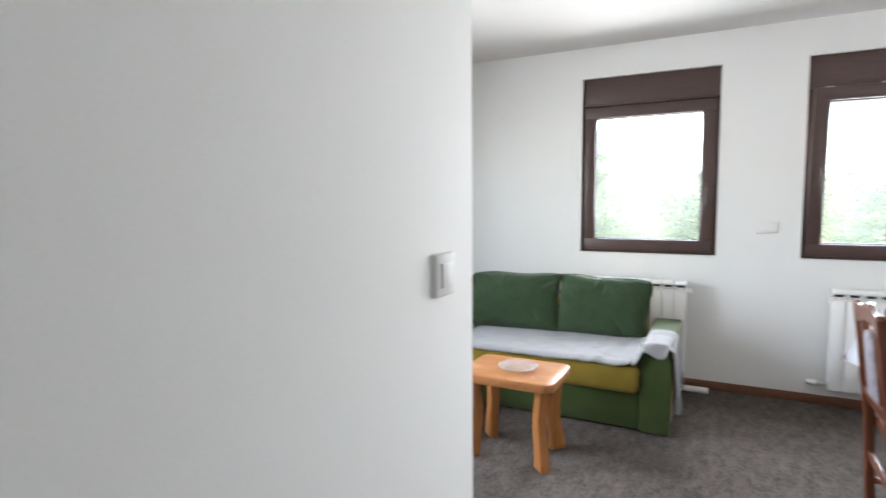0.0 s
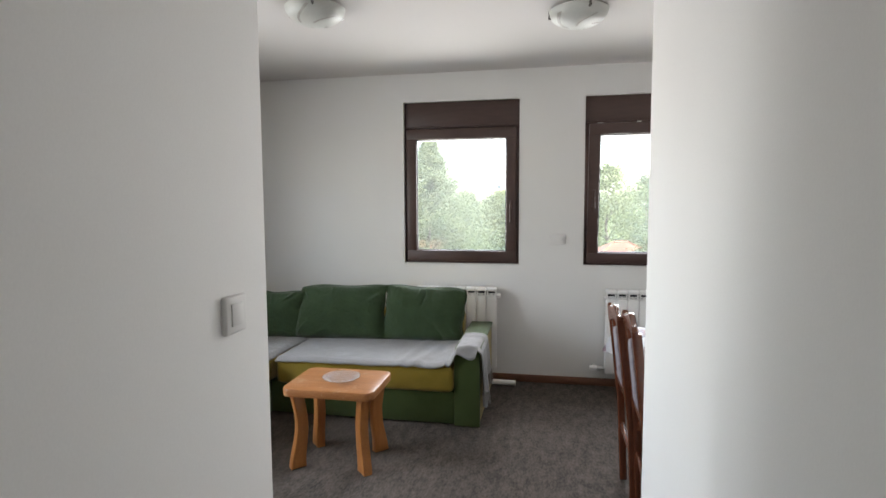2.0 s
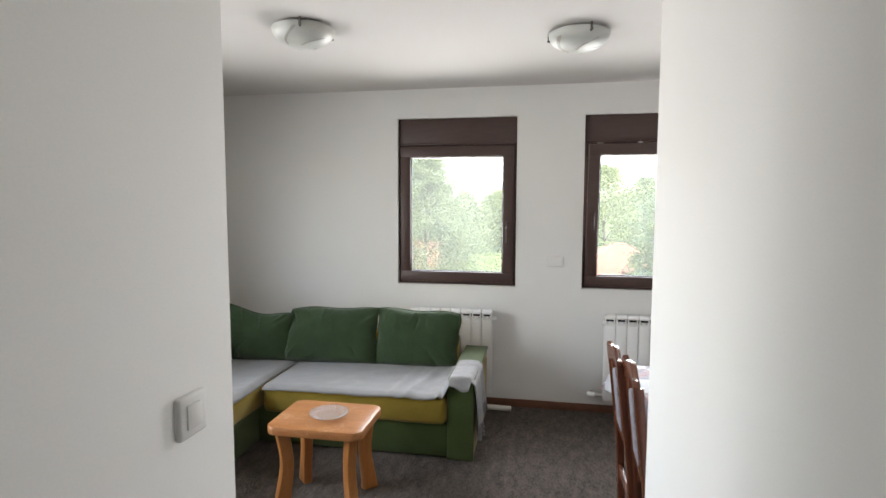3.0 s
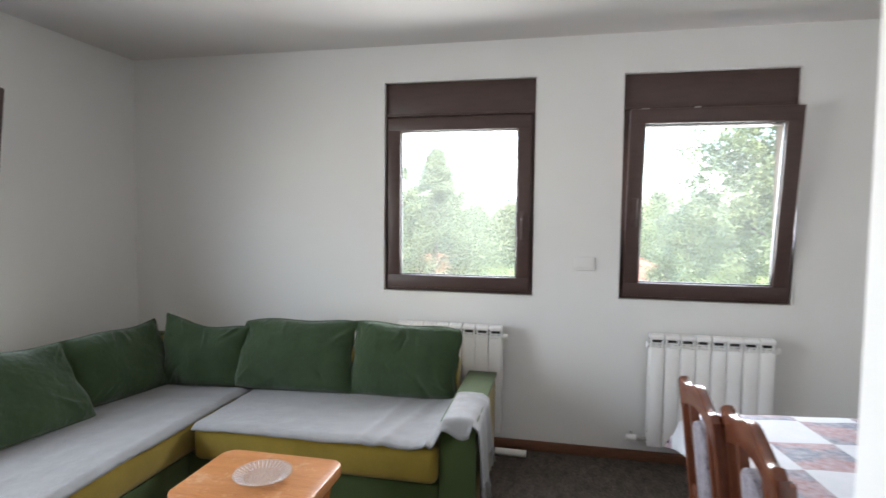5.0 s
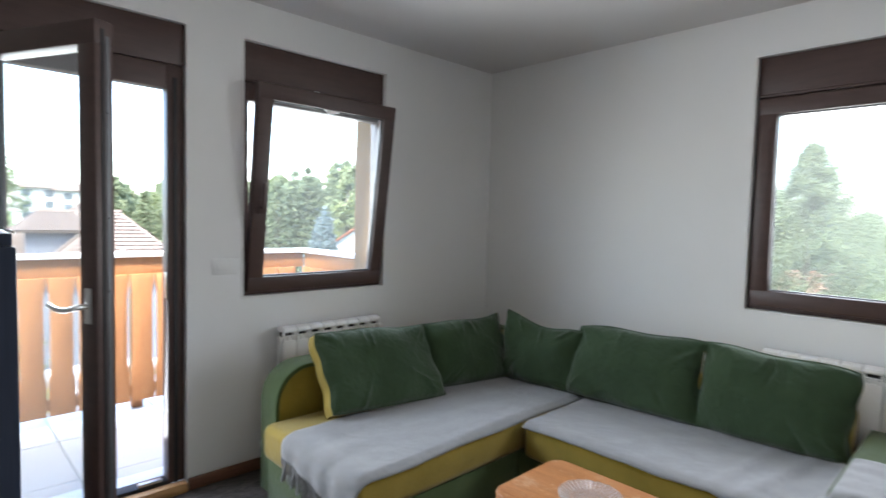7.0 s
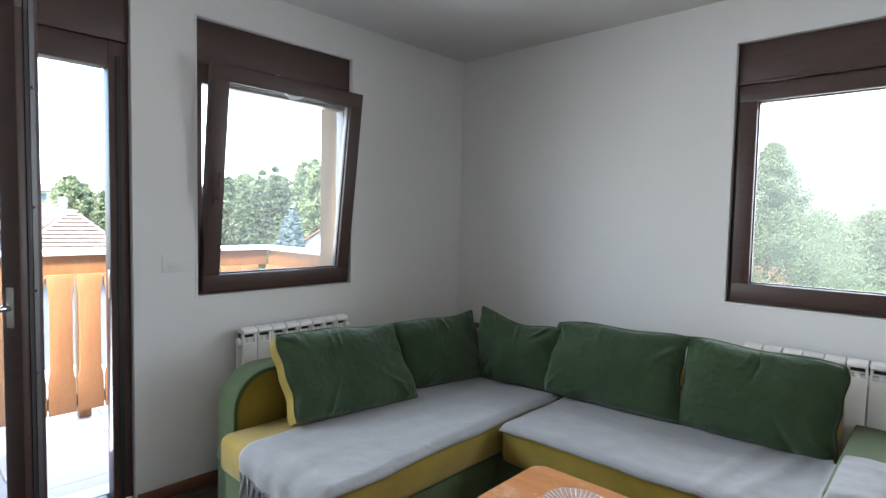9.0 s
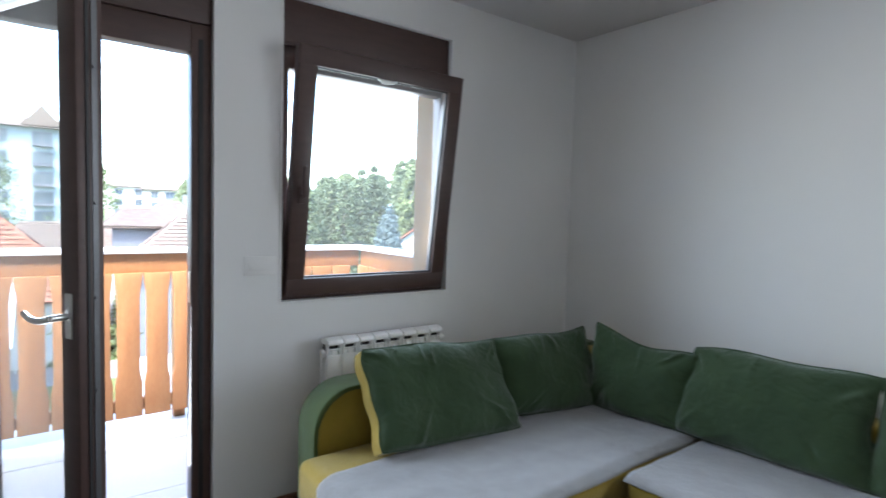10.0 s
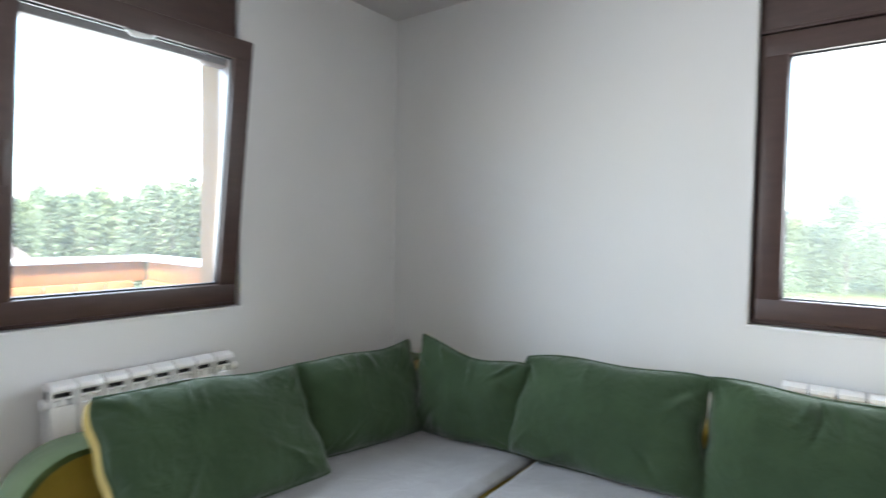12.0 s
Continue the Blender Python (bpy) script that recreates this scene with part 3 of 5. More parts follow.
def cushion(place, w, h, t, seed, label, droop=0.03, peak=(0.02, 0.02), gus=0.011, flare=0.0):
    """Green front, mustard back and gusset; local x across, z up, front towards -y. The base is at z = 0."""
    ob = thing("cushion", label, "cushion", place, group="loose back cushions")
    rnd = random.Random(seed)
    ph = [rnd.uniform(0, 6.28) for _ in range(8)]
    def edge(u, v):
        # outline, a little slack between the corners
        x = (u - 0.5) * w * (1 - 0.045 * math.sin(v * math.pi))
        z = v * h - droop * math.sin(u * math.pi) * v ** 2 + (peak[0] * (1 - u) ** 3 + peak[1] * u ** 3) * v ** 2
        x += 0.01 * math.sin(5 * v + ph[0]) + 0.004 * math.sin(17 * v + ph[5])
        z += 0.006 * math.sin(9 * u + ph[6]) * v
        x -= flare * (1 - v) ** 1.5 * (1 - u)
        k = 1 - 0.02 * (abs(2 * u - 1) * abs(2 * v - 1)) ** 6
        return x * k, h / 2 + (z - h / 2) * k
    def crease(u, v, cu, cv, ang, length, width, depth):
        du, dv = u - cu, (v - cv) * h / w
        a = du * math.cos(ang) + dv * math.sin(ang)
        b = -du * math.sin(ang) + dv * math.cos(ang) + 0.6 * a * a
        return depth * math.exp(-(a / length) ** 2) * math.exp(-(b / width) ** 2)
    cr = []
    for k in range(9):
        cu, cv = rnd.choice(((0.12, 0.88), (0.85, 0.16), (0.5, 0.93), (0.88, 0.85), (0.15, 0.15), (0.3, 0.9)))
        cr.append((cu + rnd.uniform(-0.12, 0.12), cv + rnd.uniform(-0.1, 0.08), math.atan2(0.5 - cv, 0.5 - cu) + rnd.uniform(-0.5, 0.5), rnd.uniform(0.06, 0.15), rnd.uniform(0.012, 0.026), rnd.choice((-1, 1, 1)) * rnd.uniform(0.006, 0.013)))
    def body(side):
        def f(u, v):
            x, z = edge(u, v)
            a, b = 2 * u - 1, 2 * v - 1
            fat = max(0, (1 - abs(a) ** 3) * (1 - abs(b) ** 3)) ** 0.5
            low = 1.12 - 0.28 * v
            wr = 0.007 * math.sin(18 * u + 9 * v + ph[1]) * (1 - fat) + 0.02 * noise.noise(Vector((u * 3.2 + seed, v * 2.4, 0.3)))
            cs = -sum(crease(u, v, *c) for c in cr)
            return (x, side * (gus + (t * 0.5 - gus) * fat * low) + (wr + cs) * min(1, 3 * fat), z)
        return f
    part("front_cover", sheet(body(-1), 72, 54), GREEN, ob, "green fabric front")
    part("back_cover", sheet(body(1), 18, 14), OLIVE, ob, "mustard fabric back")
    n4 = 28
    loop = [(k / n4, 0) for k in range(n4)] + [(1, k / n4) for k in range(n4)] + [(1 - k / n4, 1) for k in range(n4)] + [(0, 1 - k / n4) for k in range(n4)]
    pts = [Vector((e[0], 0, e[1])) for e in (edge(u, v) for u, v in loop)]
    n = len(pts)
    g = Vector((0, gus, 0))
    bm, bp = bmesh.new(), bmesh.new()
    for k in range(n):
        p, q = pts[k], pts[(k + 1) % n]
        wob = Vector((0, 0.006 * math.sin(k * 0.9 + ph[7]), 0))
        bm.faces.new([bm.verts.new(v) for v in (p - g, q - g, q + g, p + g)])
        cyl(p - g, q - g, 0.004, n=6, bm=bp)
    part("gusset", bm, OLIVE, ob, "mustard fabric side strip")
    part("piping", bp, GREEN, ob, "green piping")
    return ob

Z0 = SEAT_Z + 0.012
cushion(pose(0.58, -1.345, Z0, -31, 3, 90 - 3), 0.68, 0.4, 0.17, 1, "green cushion with mustard side propped on the chaise", 0.005, (0.0, 0.0), 0.035)
cushion(pose(0.565, -0.74, Z0, -20, 2, 90 - 11), 0.55, 0.366, 0.16, 2, "green cushion leaning in the sofa corner", 0.012, (-0.01, 0.025))
cushion(pose(0.84, -0.47, Z0, -9, 0, 8), 0.5, 0.355, 0.16, 3, "green cushion with raised corner leaning in the sofa corner", 0.025, (0.05, -0.02))
cushion(pose(1.375, -0.43, Z0, -12, 0, 3), 0.66, 0.383, 0.19, 4, "plump green cushion leaning on the backrest", -0.005, (-0.01, 0.005), flare=0.06)
cushion(pose(1.98, -0.4, Z0, -12, 0, 2), 0.6, 0.383, 0.18, 5, "green cushion with creased corner beside the arm", -0.002, (0.01, -0.015))


# ---- throws ----
def rough(u, v, amp, seed):
    return amp * noise.noise(Vector((u * 7 + seed, v * 7, seed)))

def solidify(ob, t):
    m = ob.modifiers.new("thickness", "SOLIDIFY")
    m.thickness, m.offset = t, 1.0

chaise_throw = thing("throw_blanket", "light grey woven throw with fringe over the chaise seat", "throw")
def drape_chaise(u, v):
    # u across the seat, v from the corner to the hanging end
    left = 0.46 + 0.13 * v
    x = left + (1.1 - left + 0.012 * v) * u + 0.005 * math.sin(17 * v)
    run = v * 1.69
    flat = 1.53
    y = -0.3 - min(run, flat)
    z = SEAT_Z + 0.011 + 0.004 * math.sin(9 * v + 4 * u)
    if run > flat:
        a = (run - flat) / 0.16
        y -= 0.085 * math.sin(min(1, a * 1.5) * math.pi / 2) + 0.005 * math.sin(25 * u) * a
        z -= (0.085 + 0.07 * u) * (1 - math.cos(a * math.pi / 2)) - 0.002
    if u > 0.93:
        z -= 0.02 * (u - 0.93) / 0.07
    z += rough(u, v, 0.004, 3)
    return (x, y, max(z, 0.18))
ob = part("cloth", sheet(drape_chaise, 44, 80), THROW, chaise_throw)
solidify(ob, 0.005)
def tassel_mesh():
    bm = bmesh.new()
    for a in range(4):
        dx = 0.004 * math.cos(a * 1.57)
        cyl((dx, 0.004 * math.sin(a * 1.57), 0), (dx * 2.2, 0.006 * math.sin(a * 1.57), -0.085), 0.0028, 0.002, 5, bm)
    cyl((0, 0, 0.004), (0, 0, -0.02), 0.006, 0.005, 7, bm)
    return mesh_of("tassel", bm, THROW)
TASSEL = tassel_mesh()
rt = random.Random(4)
for k in range(27):
    p = drape_chaise((k + 0.5) / 27, 1.0)
    o = new("tassel", TASSEL)
    o.parent = chaise_throw
    o.matrix_basis = pose(p[0], p[1] - 0.002, p[2] + 0.004, rt.uniform(-12, 12), rt.uniform(-10, 10), rt.uniform(0, 180))

seat_throw = thing("throw_blanket", "light grey woven throw over the long seat and arm", "throw")
PATH_XZ = [(1.136, SEAT_Z + 0.004), (1.5, SEAT_Z + 0.012), (1.9, SEAT_Z + 0.012), (2.18, SEAT_Z + 0.012), (2.268, SEAT_Z + 0.03), (2.286, 0.45), (2.315, 0.503), (2.375, 0.51), (2.436, 0.506), (2.463, 0.475), (2.469, 0.4), (2.472, 0.32), (2.473, 0.24)]
LEN = [0.0]
for p, q in zip(PATH_XZ, PATH_XZ[1:]):
    LEN.append(LEN[-1] + math.dist(p, q))
def along(s):
    for k in range(len(LEN) - 1):
        if s <= LEN[k + 1] or k == len(LEN) - 2:
            f = (s - LEN[k]) / (LEN[k + 1] - LEN[k])
            return [PATH_XZ[k][i] + f * (PATH_XZ[k + 1][i] - PATH_XZ[k][i]) for i in (0, 1)]
def drape_seat(u, v):
    s = u * LEN[-1]
    x, z = along(s)
    over = max(0.0, min(1.0, (x - 2.243) / 0.05))
    hang = max(0.0, (s - LEN[8]) / (LEN[-1] - LEN[8]))
    y0, y1 = -1.0 + 0.022 * over, -0.33 - 0.25 * over
    y = y0 + (y1 - y0) * v + 0.004 * math.sin(14 * u)
    z += rough(u * 2, v, 0.004, 8) + 0.009 * math.exp(-((u * 2.1 - 1.18 - 0.18 * v) ** 2) / 0.0012) + 0.007 * math.exp(-((u * 2.1 - 1.06 - 0.1 * v) ** 2) / 0.0008)
    if v < 0.12 and over > 0 and hang <= 0:
        z -= 0.07 * (1 - v / 0.12) * over * (0.75 + 0.25 * math.sin(40 * x))
        y -= 0.006
    elif v < 0.06 and over == 0:
        z -= 0.018 * (1 - v / 0.06)
    x += hang * (0.012 * math.sin(16 * v + 1) + 0.004)
    z -= hang * 0.05 * math.sin(5 * v)
    return (x, y, z)
ob = part("cloth", sheet(drape_seat, 110, 36), THROW, seat_throw)
solidify(ob, 0.005)
for k in range(16):
    p = drape_seat(1.0, (k + 0.5) / 16)
    o = new("tassel", TASSEL)
    o.parent = seat_throw
    o.matrix_basis = pose(p[0] + 0.003, p[1], p[2] + 0.004, rt.uniform(-8, 8), rt.uniform(-8, 4), rt.uniform(0, 180))


# ---- coffee table and glass dish ----
TX0, TX1, TY0, TY1, TZ = 1.508, 2.002, -1.655, -1.27, 0.437
def coffee_table():
    ob = thing("coffee_table", "small varnished pine coffee table with curved legs", "coffee table", pose((TX0 + TX1) / 2, (TY0 + TY1) / 2, FLOOR_Z))
    w, d = (TX1 - TX0) / 2, (TY1 - TY0) / 2
    r, out = 0.055, []
    for cx, cy, a0 in ((w - r, d - r, 0), (-w + r, d - r, 90), (-w + r, -d + r, 180), (w - r, -d + r, 270)):
        for k in range(7):
            a = radians(a0 + 15 * k)
            out.append((cx + r * math.cos(a), cy + r * math.sin(a)))
    part("tabletop", prism(out, 0.045, "z", TZ - 0.045, 0.009), PINE, ob, "rounded pine tabletop with worn varnish")
    def wave(v):
        return 0.013 * math.cos(v * math.pi * 1.75) + 0.004
    for sx in (-1, 1):
        for sy in (-1, 1):
            n = 18
            lft, rgt = [], []
            for k in range(n + 1):
                v = k / n
                half = 0.028 + 0.013 * (1 - v) ** 2.5 + 0.004 * v ** 3
                lft.append((wave(v) - half, v * (TZ - 0.0455)))
                rgt.append((wave(v) + half, v * (TZ - 0.0455)))
            leg = prism(lft + rgt[::-1], 0.05, "y", -0.025, 0.007)
            part("leg", leg, PINEV, ob, at=pose(sx * (w - 0.075), sy * (d - 0.07), 0, 0, 0, math.degrees(math.atan2(sy, sx))))
coffee_table()
def dish():
    ob = thing("glass_dish", "round cut-glass dish on the coffee table", "dish", pose(1.772, -1.468, TZ + FLOOR_Z))
    prof = [(0.0, 0.002), (0.04, 0.001), (0.06, 0.001), (0.085, 0.012), (0.098, 0.019), (0.099, 0.022), (0.084, 0.016), (0.058, 0.006), (0.0, 0.005)]
    bm = lathe(prof, 48)
    for v in bm.verts:
        a = math.atan2(v.co.y, v.co.x)
        v.co.z += 0.0025 * math.sin(a * 18) * min(1, v.co.xy.length / 0.09)
    for v in bm.verts:
        v.co.x, v.co.y = v.co.x * 1.03, v.co.y * 1.03
    part("bowl", bm, PRESSED, ob)
    bm = bmesh.new()
    for k in range(36):
        a = k * math.pi / 18
        cyl((0.064 * math.cos(a), 0.064 * math.sin(a), 0.008), (0.098 * math.cos(a), 0.098 * math.sin(a), 0.0205), 0.0008, 0.0011, 5, bm)
    part("ribs", bm, mat("frosted_glass_ribs", (0.58, 0.58, 0.58), 0.15, var=0.05), ob, "frosted cut ribs")
    return ob
dish()


# ---- dining table with cloth and chairs ----
def dining_table():
    x0, x1, y0, y1, z = 0.012, 1.2, -0.8, -0.012, 0.745
    ob = thing("dining_table", "dark wooden dining table under a patchwork cloth", "dining table", pose(3.185, -1.335, FLOOR_Z, 0, 0, 7))
    part("tabletop", box((x0, y0, z - 0.03), (x1, y1, z), 0.006), CHERRY, ob)
    for x in (x0 + 0.14, x1 - 0.1):
        for y in (y0 + 0.06, y1 - 0.06):
            part("leg", box((x - 0.03, y - 0.03, 0), (x + 0.03, y + 0.03, z - 0.031), 0.006), CHERRY, ob)
    part("apron", box((x0 + 0.12, y0 + 0.04, z - 0.12), (x1 - 0.06, y1 - 0.04, z - 0.031)), CHERRY, ob)
    cl = thing("tablecloth", "white tablecloth with grey and mauve patchwork squares", "tablecloth", pose(3.185, -1.335, FLOOR_Z, 0, 0, 7))
    ex = 0.012
    def f(u, v):
        s, t = -0.14 + u * (x1 - x0 + 0.28), -0.14 + v * (y1 - y0 + 0.28)
        dx = max(0.0, -s) - max(0.0, s - (x1 - x0))
        dy = max(0.0, -t) - max(0.0, t - (y1 - y0))
        x = x0 + min(max(s, 0), x1 - x0) - (ex if dx > 0 else -ex if dx < 0 else 0) * min(1, abs(dx) * 30)
        y = y0 + min(max(t, 0), y1 - y0) - (ex if dy > 0 else -ex if dy < 0 else 0) * min(1, abs(dy) * 30)
        drop = max(abs(dx), abs(dy))
        if drop:
            x -= math.copysign(0.012 * math.sin(t * 18) * drop * 6, dx) if dx else 0
            y -= math.copysign(0.012 * math.sin(s * 18) * drop * 6, dy) if dy else 0
        if dx and dy:
            x -= math.copysign(min(abs(dx), abs(dy)) * 0.3, dx)
            y -= math.copysign(min(abs(dx), abs(dy)) * 0.3, dy)
        return (x, y, z + 0.006 - drop + 0.0015 * math.sin(s * 31) * math.sin(t * 27))
    part("cloth", sheet(f, 90, 70), CLOTH, cl)

def cloth_mat():
    m = mat("patchwork_cloth", (0.5, 0.515, 0.55), 0.7, var=0.06, scale=20, fine=250, bump=0.2)
    nt = m.node_tree
    b = nt.nodes["Principled BSDF"]
    base = b.inputs["Base Color"].links[0].from_socket
    def node(kind):
        return nt.nodes.new("ShaderNode" + kind)
    tc, mp, ck, nz, rp, pat, mx, str1 = (node(k) for k in ("TexCoord", "Mapping", "TexChecker", "TexNoise", "MapRange", "Mix", "Mix", "TexNoise"))
    mp.inputs["Location"].default_value, mp.inputs["Scale"].default_value = (0.03, 0.06, 0.05), (1, 1, 0)
    ck.inputs["Scale"].default_value = 1 / 0.17
    nz.inputs["Scale"].default_value, nz.inputs["Detail"].default_value = 11, 4
    str1.inputs["Scale"].default_value, str1.inputs["Detail"].default_value = 70, 2
    rp.inputs["From Min"].default_value, rp.inputs["From Max"].default_value = 0.42, 0.58
    pat.data_type = mx.data_type = "RGBA"
    pat.inputs["A"].default_value, pat.inputs["B"].default_value = (0.1, 0.11, 0.16, 1), (0.26, 0.13, 0.14, 1)
    links = nt.links
    links.new(tc.outputs["Object"], mp.inputs[0])
    links.new(mp.outputs[0], ck.inputs[0])
    links.new(tc.outputs["Object"], nz.inputs["Vector"])
    links.new(tc.outputs["Object"], str1.inputs["Vector"])
    links.new(nz.outputs[0], rp.inputs["Value"])
    links.new(rp.outputs[0], pat.inputs["Factor"])
    mul = node("Math")
    mul.operation = "MULTIPLY_ADD"
    mul.inputs[1].default_value, mul.inputs[2].default_value, mul.use_clamp = 0.9, 0.35, True
    links.new(str1.outputs[0], mul.inputs[0])
    mul2 = node("Math")
    mul2.operation = "MULTIPLY"
    links.new(mul.outputs[0], mul2.inputs[0])
    links.new(ck.outputs["Fac"], mul2.inputs[1])
    links.new(mul2.outputs[0], mx.inputs["Factor"])
    links.new(base, mx.inputs["A"])
    links.new(pat.outputs["Result"], mx.inputs["B"])
    links.new(mx.outputs["Result"], b.inputs["Base Color"])
    return m
CLOTH = cloth_mat()
dining_table()

def dining_chair():
    """Faces +x; the origin is at the floor under the middle of the back."""
    ob = thing("dining_chair", "red-brown lacquered wooden chair with carved back pushed under the table", "chair", group="chairs at the dining table")
    W = 0.175
    def lean(z):
        return 0.012 - 0.06 * max(0, z - 0.4) / 0.5 + 0.02 * max(0, 0.4 - z) / 0.4
    for s in (-1, 1):
        front, back = [], []
        for k in range(13):
            z = k / 12 * 0.838
            x = lean(z)
            front.append((x + 0.017, z))
            back.append((x - 0.017, z))
        bm = prism(front + back[::-1], 0.03, "y", s * W - 0.015, 0.006)
        part("back_post", bm, CHERRY, ob)
    # top rail with a carved crest
    def rail(z_of, lo, thick=0.025, n=16):
        bm = bmesh.new()
        up, dn = [], []
        for k in range(n + 1):
            y = -W - 0.015 + (2 * W + 0.03) * k / n
            up.append((y, z_of(k / n)))
            dn.append((y, lo(k / n)))
        return prism(dn + up[::-1], thick, "x", -thick / 2, 0.006)
    def crest(u):
        return 0.842 + 0.024 * math.sin(u * math.pi) ** 2 + 0.016 * (math.exp(-((u - 0.06) / 0.05) ** 2) + math.exp(-((u - 0.94) / 0.05) ** 2)) + 0.012 * math.exp(-((u - 0.5) / 0.12) ** 2)
    bm = rail(crest, lambda u: 0.765 + 0.04 * math.sin(u * math.pi))
    for v in bm.verts:
        v.co.x += lean(v.co.z) + 0.01 * math.cos((v.co.y / W) * 1.5) - 0.006
    part("top_rail", bm, CHERRY, ob, "carved crest rail")
    bm = rail(lambda u: 0.545, lambda u: 0.5 - 0.012 * math.sin(u * math.pi), 0.024)
    for v in bm.verts:
        v.co.x += lean(v.co.z)
    part("lower_rail", bm, CHERRY, ob)
    # upholstered panel with an arched top between two stiles
    out = [(-0.07, 0.53), (0.07, 0.53), (0.07, 0.74)]
    for k in range(1, 8):
        a = k / 8 * math.pi
        out.append((0.07 * math.cos(a), 0.74 + 0.04 * math.sin(a)))
    out.append((-0.07, 0.74))
    bm = prism(out, 0.03, "x", -0.015, 0.009)
    for v in bm.verts:
        v.co.x += lean(v.co.z)
    part("back_panel", bm, UPHOL, ob, "grey patterned upholstered back panel")
    for s in (-1, 1):
        y0, y1 = sorted((s * 0.078, s * 0.106))
        bm = prism([(y0, 0.53), (y1, 0.53), (y1 + 0.004 * s, 0.66), (y1, 0.81), (y0, 0.81), (y0 - 0.004 * s, 0.66)], 0.022, "x", -0.011, 0.003)
        for v in bm.verts:
            v.co.x += lean(v.co.z)
        part("stile", bm, CHERRY, ob)
    bm = rail(lambda u: 0.29, lambda u: 0.255, 0.02)
    for v in bm.verts:
        v.co.x += lean(v.co.z)
    part("back_stretcher", bm, CHERRY, ob)
    part("seat_frame", box((0.03, -0.2, 0.385), (0.44, 0.2, 0.43), 0.01), CHERRY, ob)
    part("seat", box((0.045, -0.19, 0.43), (0.44, 0.19, 0.462), 0.014, 3), UPHOL, ob, "upholstered seat pad")
    for s in (-1, 1):
        part("leg", cyl((0.41, s * 0.17, 0), (0.41, s * 0.17, 0.386), 0.016, 0.022, 10), CHERRY, ob)
        part("stretcher", box((0.03, s * 0.17 - 0.01, 0.16), (0.41, s * 0.17 + 0.01, 0.185), 0.004), CHERRY, ob)
    part("cross_stretcher", box((0.2, -0.17, 0.163), (0.22, 0.17, 0.182), 0.004), CHERRY, ob)
    return ob
chair = dining_chair()
chair.matrix_basis = pose(3.2, -1.605, FLOOR_Z, 0, 0, 0) @ Matrix.Diagonal((1, 1, 1.037, 1))
copy_thing(chair, pose(3.215, -1.96, FLOOR_Z, 0, 0, -2) @ Matrix.Diagonal((1, 1, 1.037, 1)))


# ---- ceiling lamps ----
def ceiling_lamp(x, y, turn):
    ob = thing("ceiling_lamp", "frosted glass dome ceiling lamp with brown swirls", "ceiling lamp", pose(x, y, CEIL_Z, 0, 0, turn), group="ceiling lamps")
    prof = [(0.0, -0.098)] + [(0.148 * math.sin(a), -0.018 - 0.08 * math.cos(a)) for a in (k / 10 * math.pi / 2 for k in range(1, 11))] + [(0.15, -0.014), (0.144, -0.014)]
    part("shade", lathe(prof, 40), LAMPGLASS, ob, "frosted glass dome")
    part("base_plate", cyl((0, 0, 0), (0, 0, -0.014), 0.12, 0.125, 28), WHITEP, ob)
    for k in range(3):
        a = k * 2.094 + 0.5
        c = Vector((0.15 * math.cos(a), 0.15 * math.sin(a), -0.02))
        bm = cyl(c + Vector((0, 0, 0.02)), c + Vector((0, 0, -0.012)), 0.006, n=8)
        cyl(c + Vector((0.006 * math.cos(a), 0.006 * math.sin(a), -0.012)), c - Vector((0.012 * math.cos(a), 0.012 * math.sin(a), 0.016)), 0.007, n=8, bm=bm)
        part("clip", bm, mat("dark_chrome", (0.25, 0.24, 0.23), 0.2, 1.0) if k == 0 else bpy.data.materials["dark_chrome"], ob, "metal holding clip")
    for a0, r0, r1, w in ((0.4, 0.05, 0.14, 0.03), (1.9, 0.03, 0.13, 0.012), (3.4, 0.07, 0.145, 0.02), (4.6, 0.04, 0.12, 0.014)):
        def swirl(u, v):
            r = r0 + (r1 - r0) * u
            a = a0 + 1.1 * u + (v - 0.5) * w / r
            s = min(1, r / 0.148)
            z = -0.0192 - 0.08 * math.sqrt(max(0, 1 - s * s))
            return ((r + 0.0008) * math.cos(a), (r + 0.0008) * math.sin(a), z - 0.0008)
        part("swirl", sheet(swirl, 12, 2), LAMPSTAIN, ob, "brown-grey swirl")
    return ob
ceiling_lamp(1.685, -1.5, 20)
ceiling_lamp(2.995, -1.2, 140)


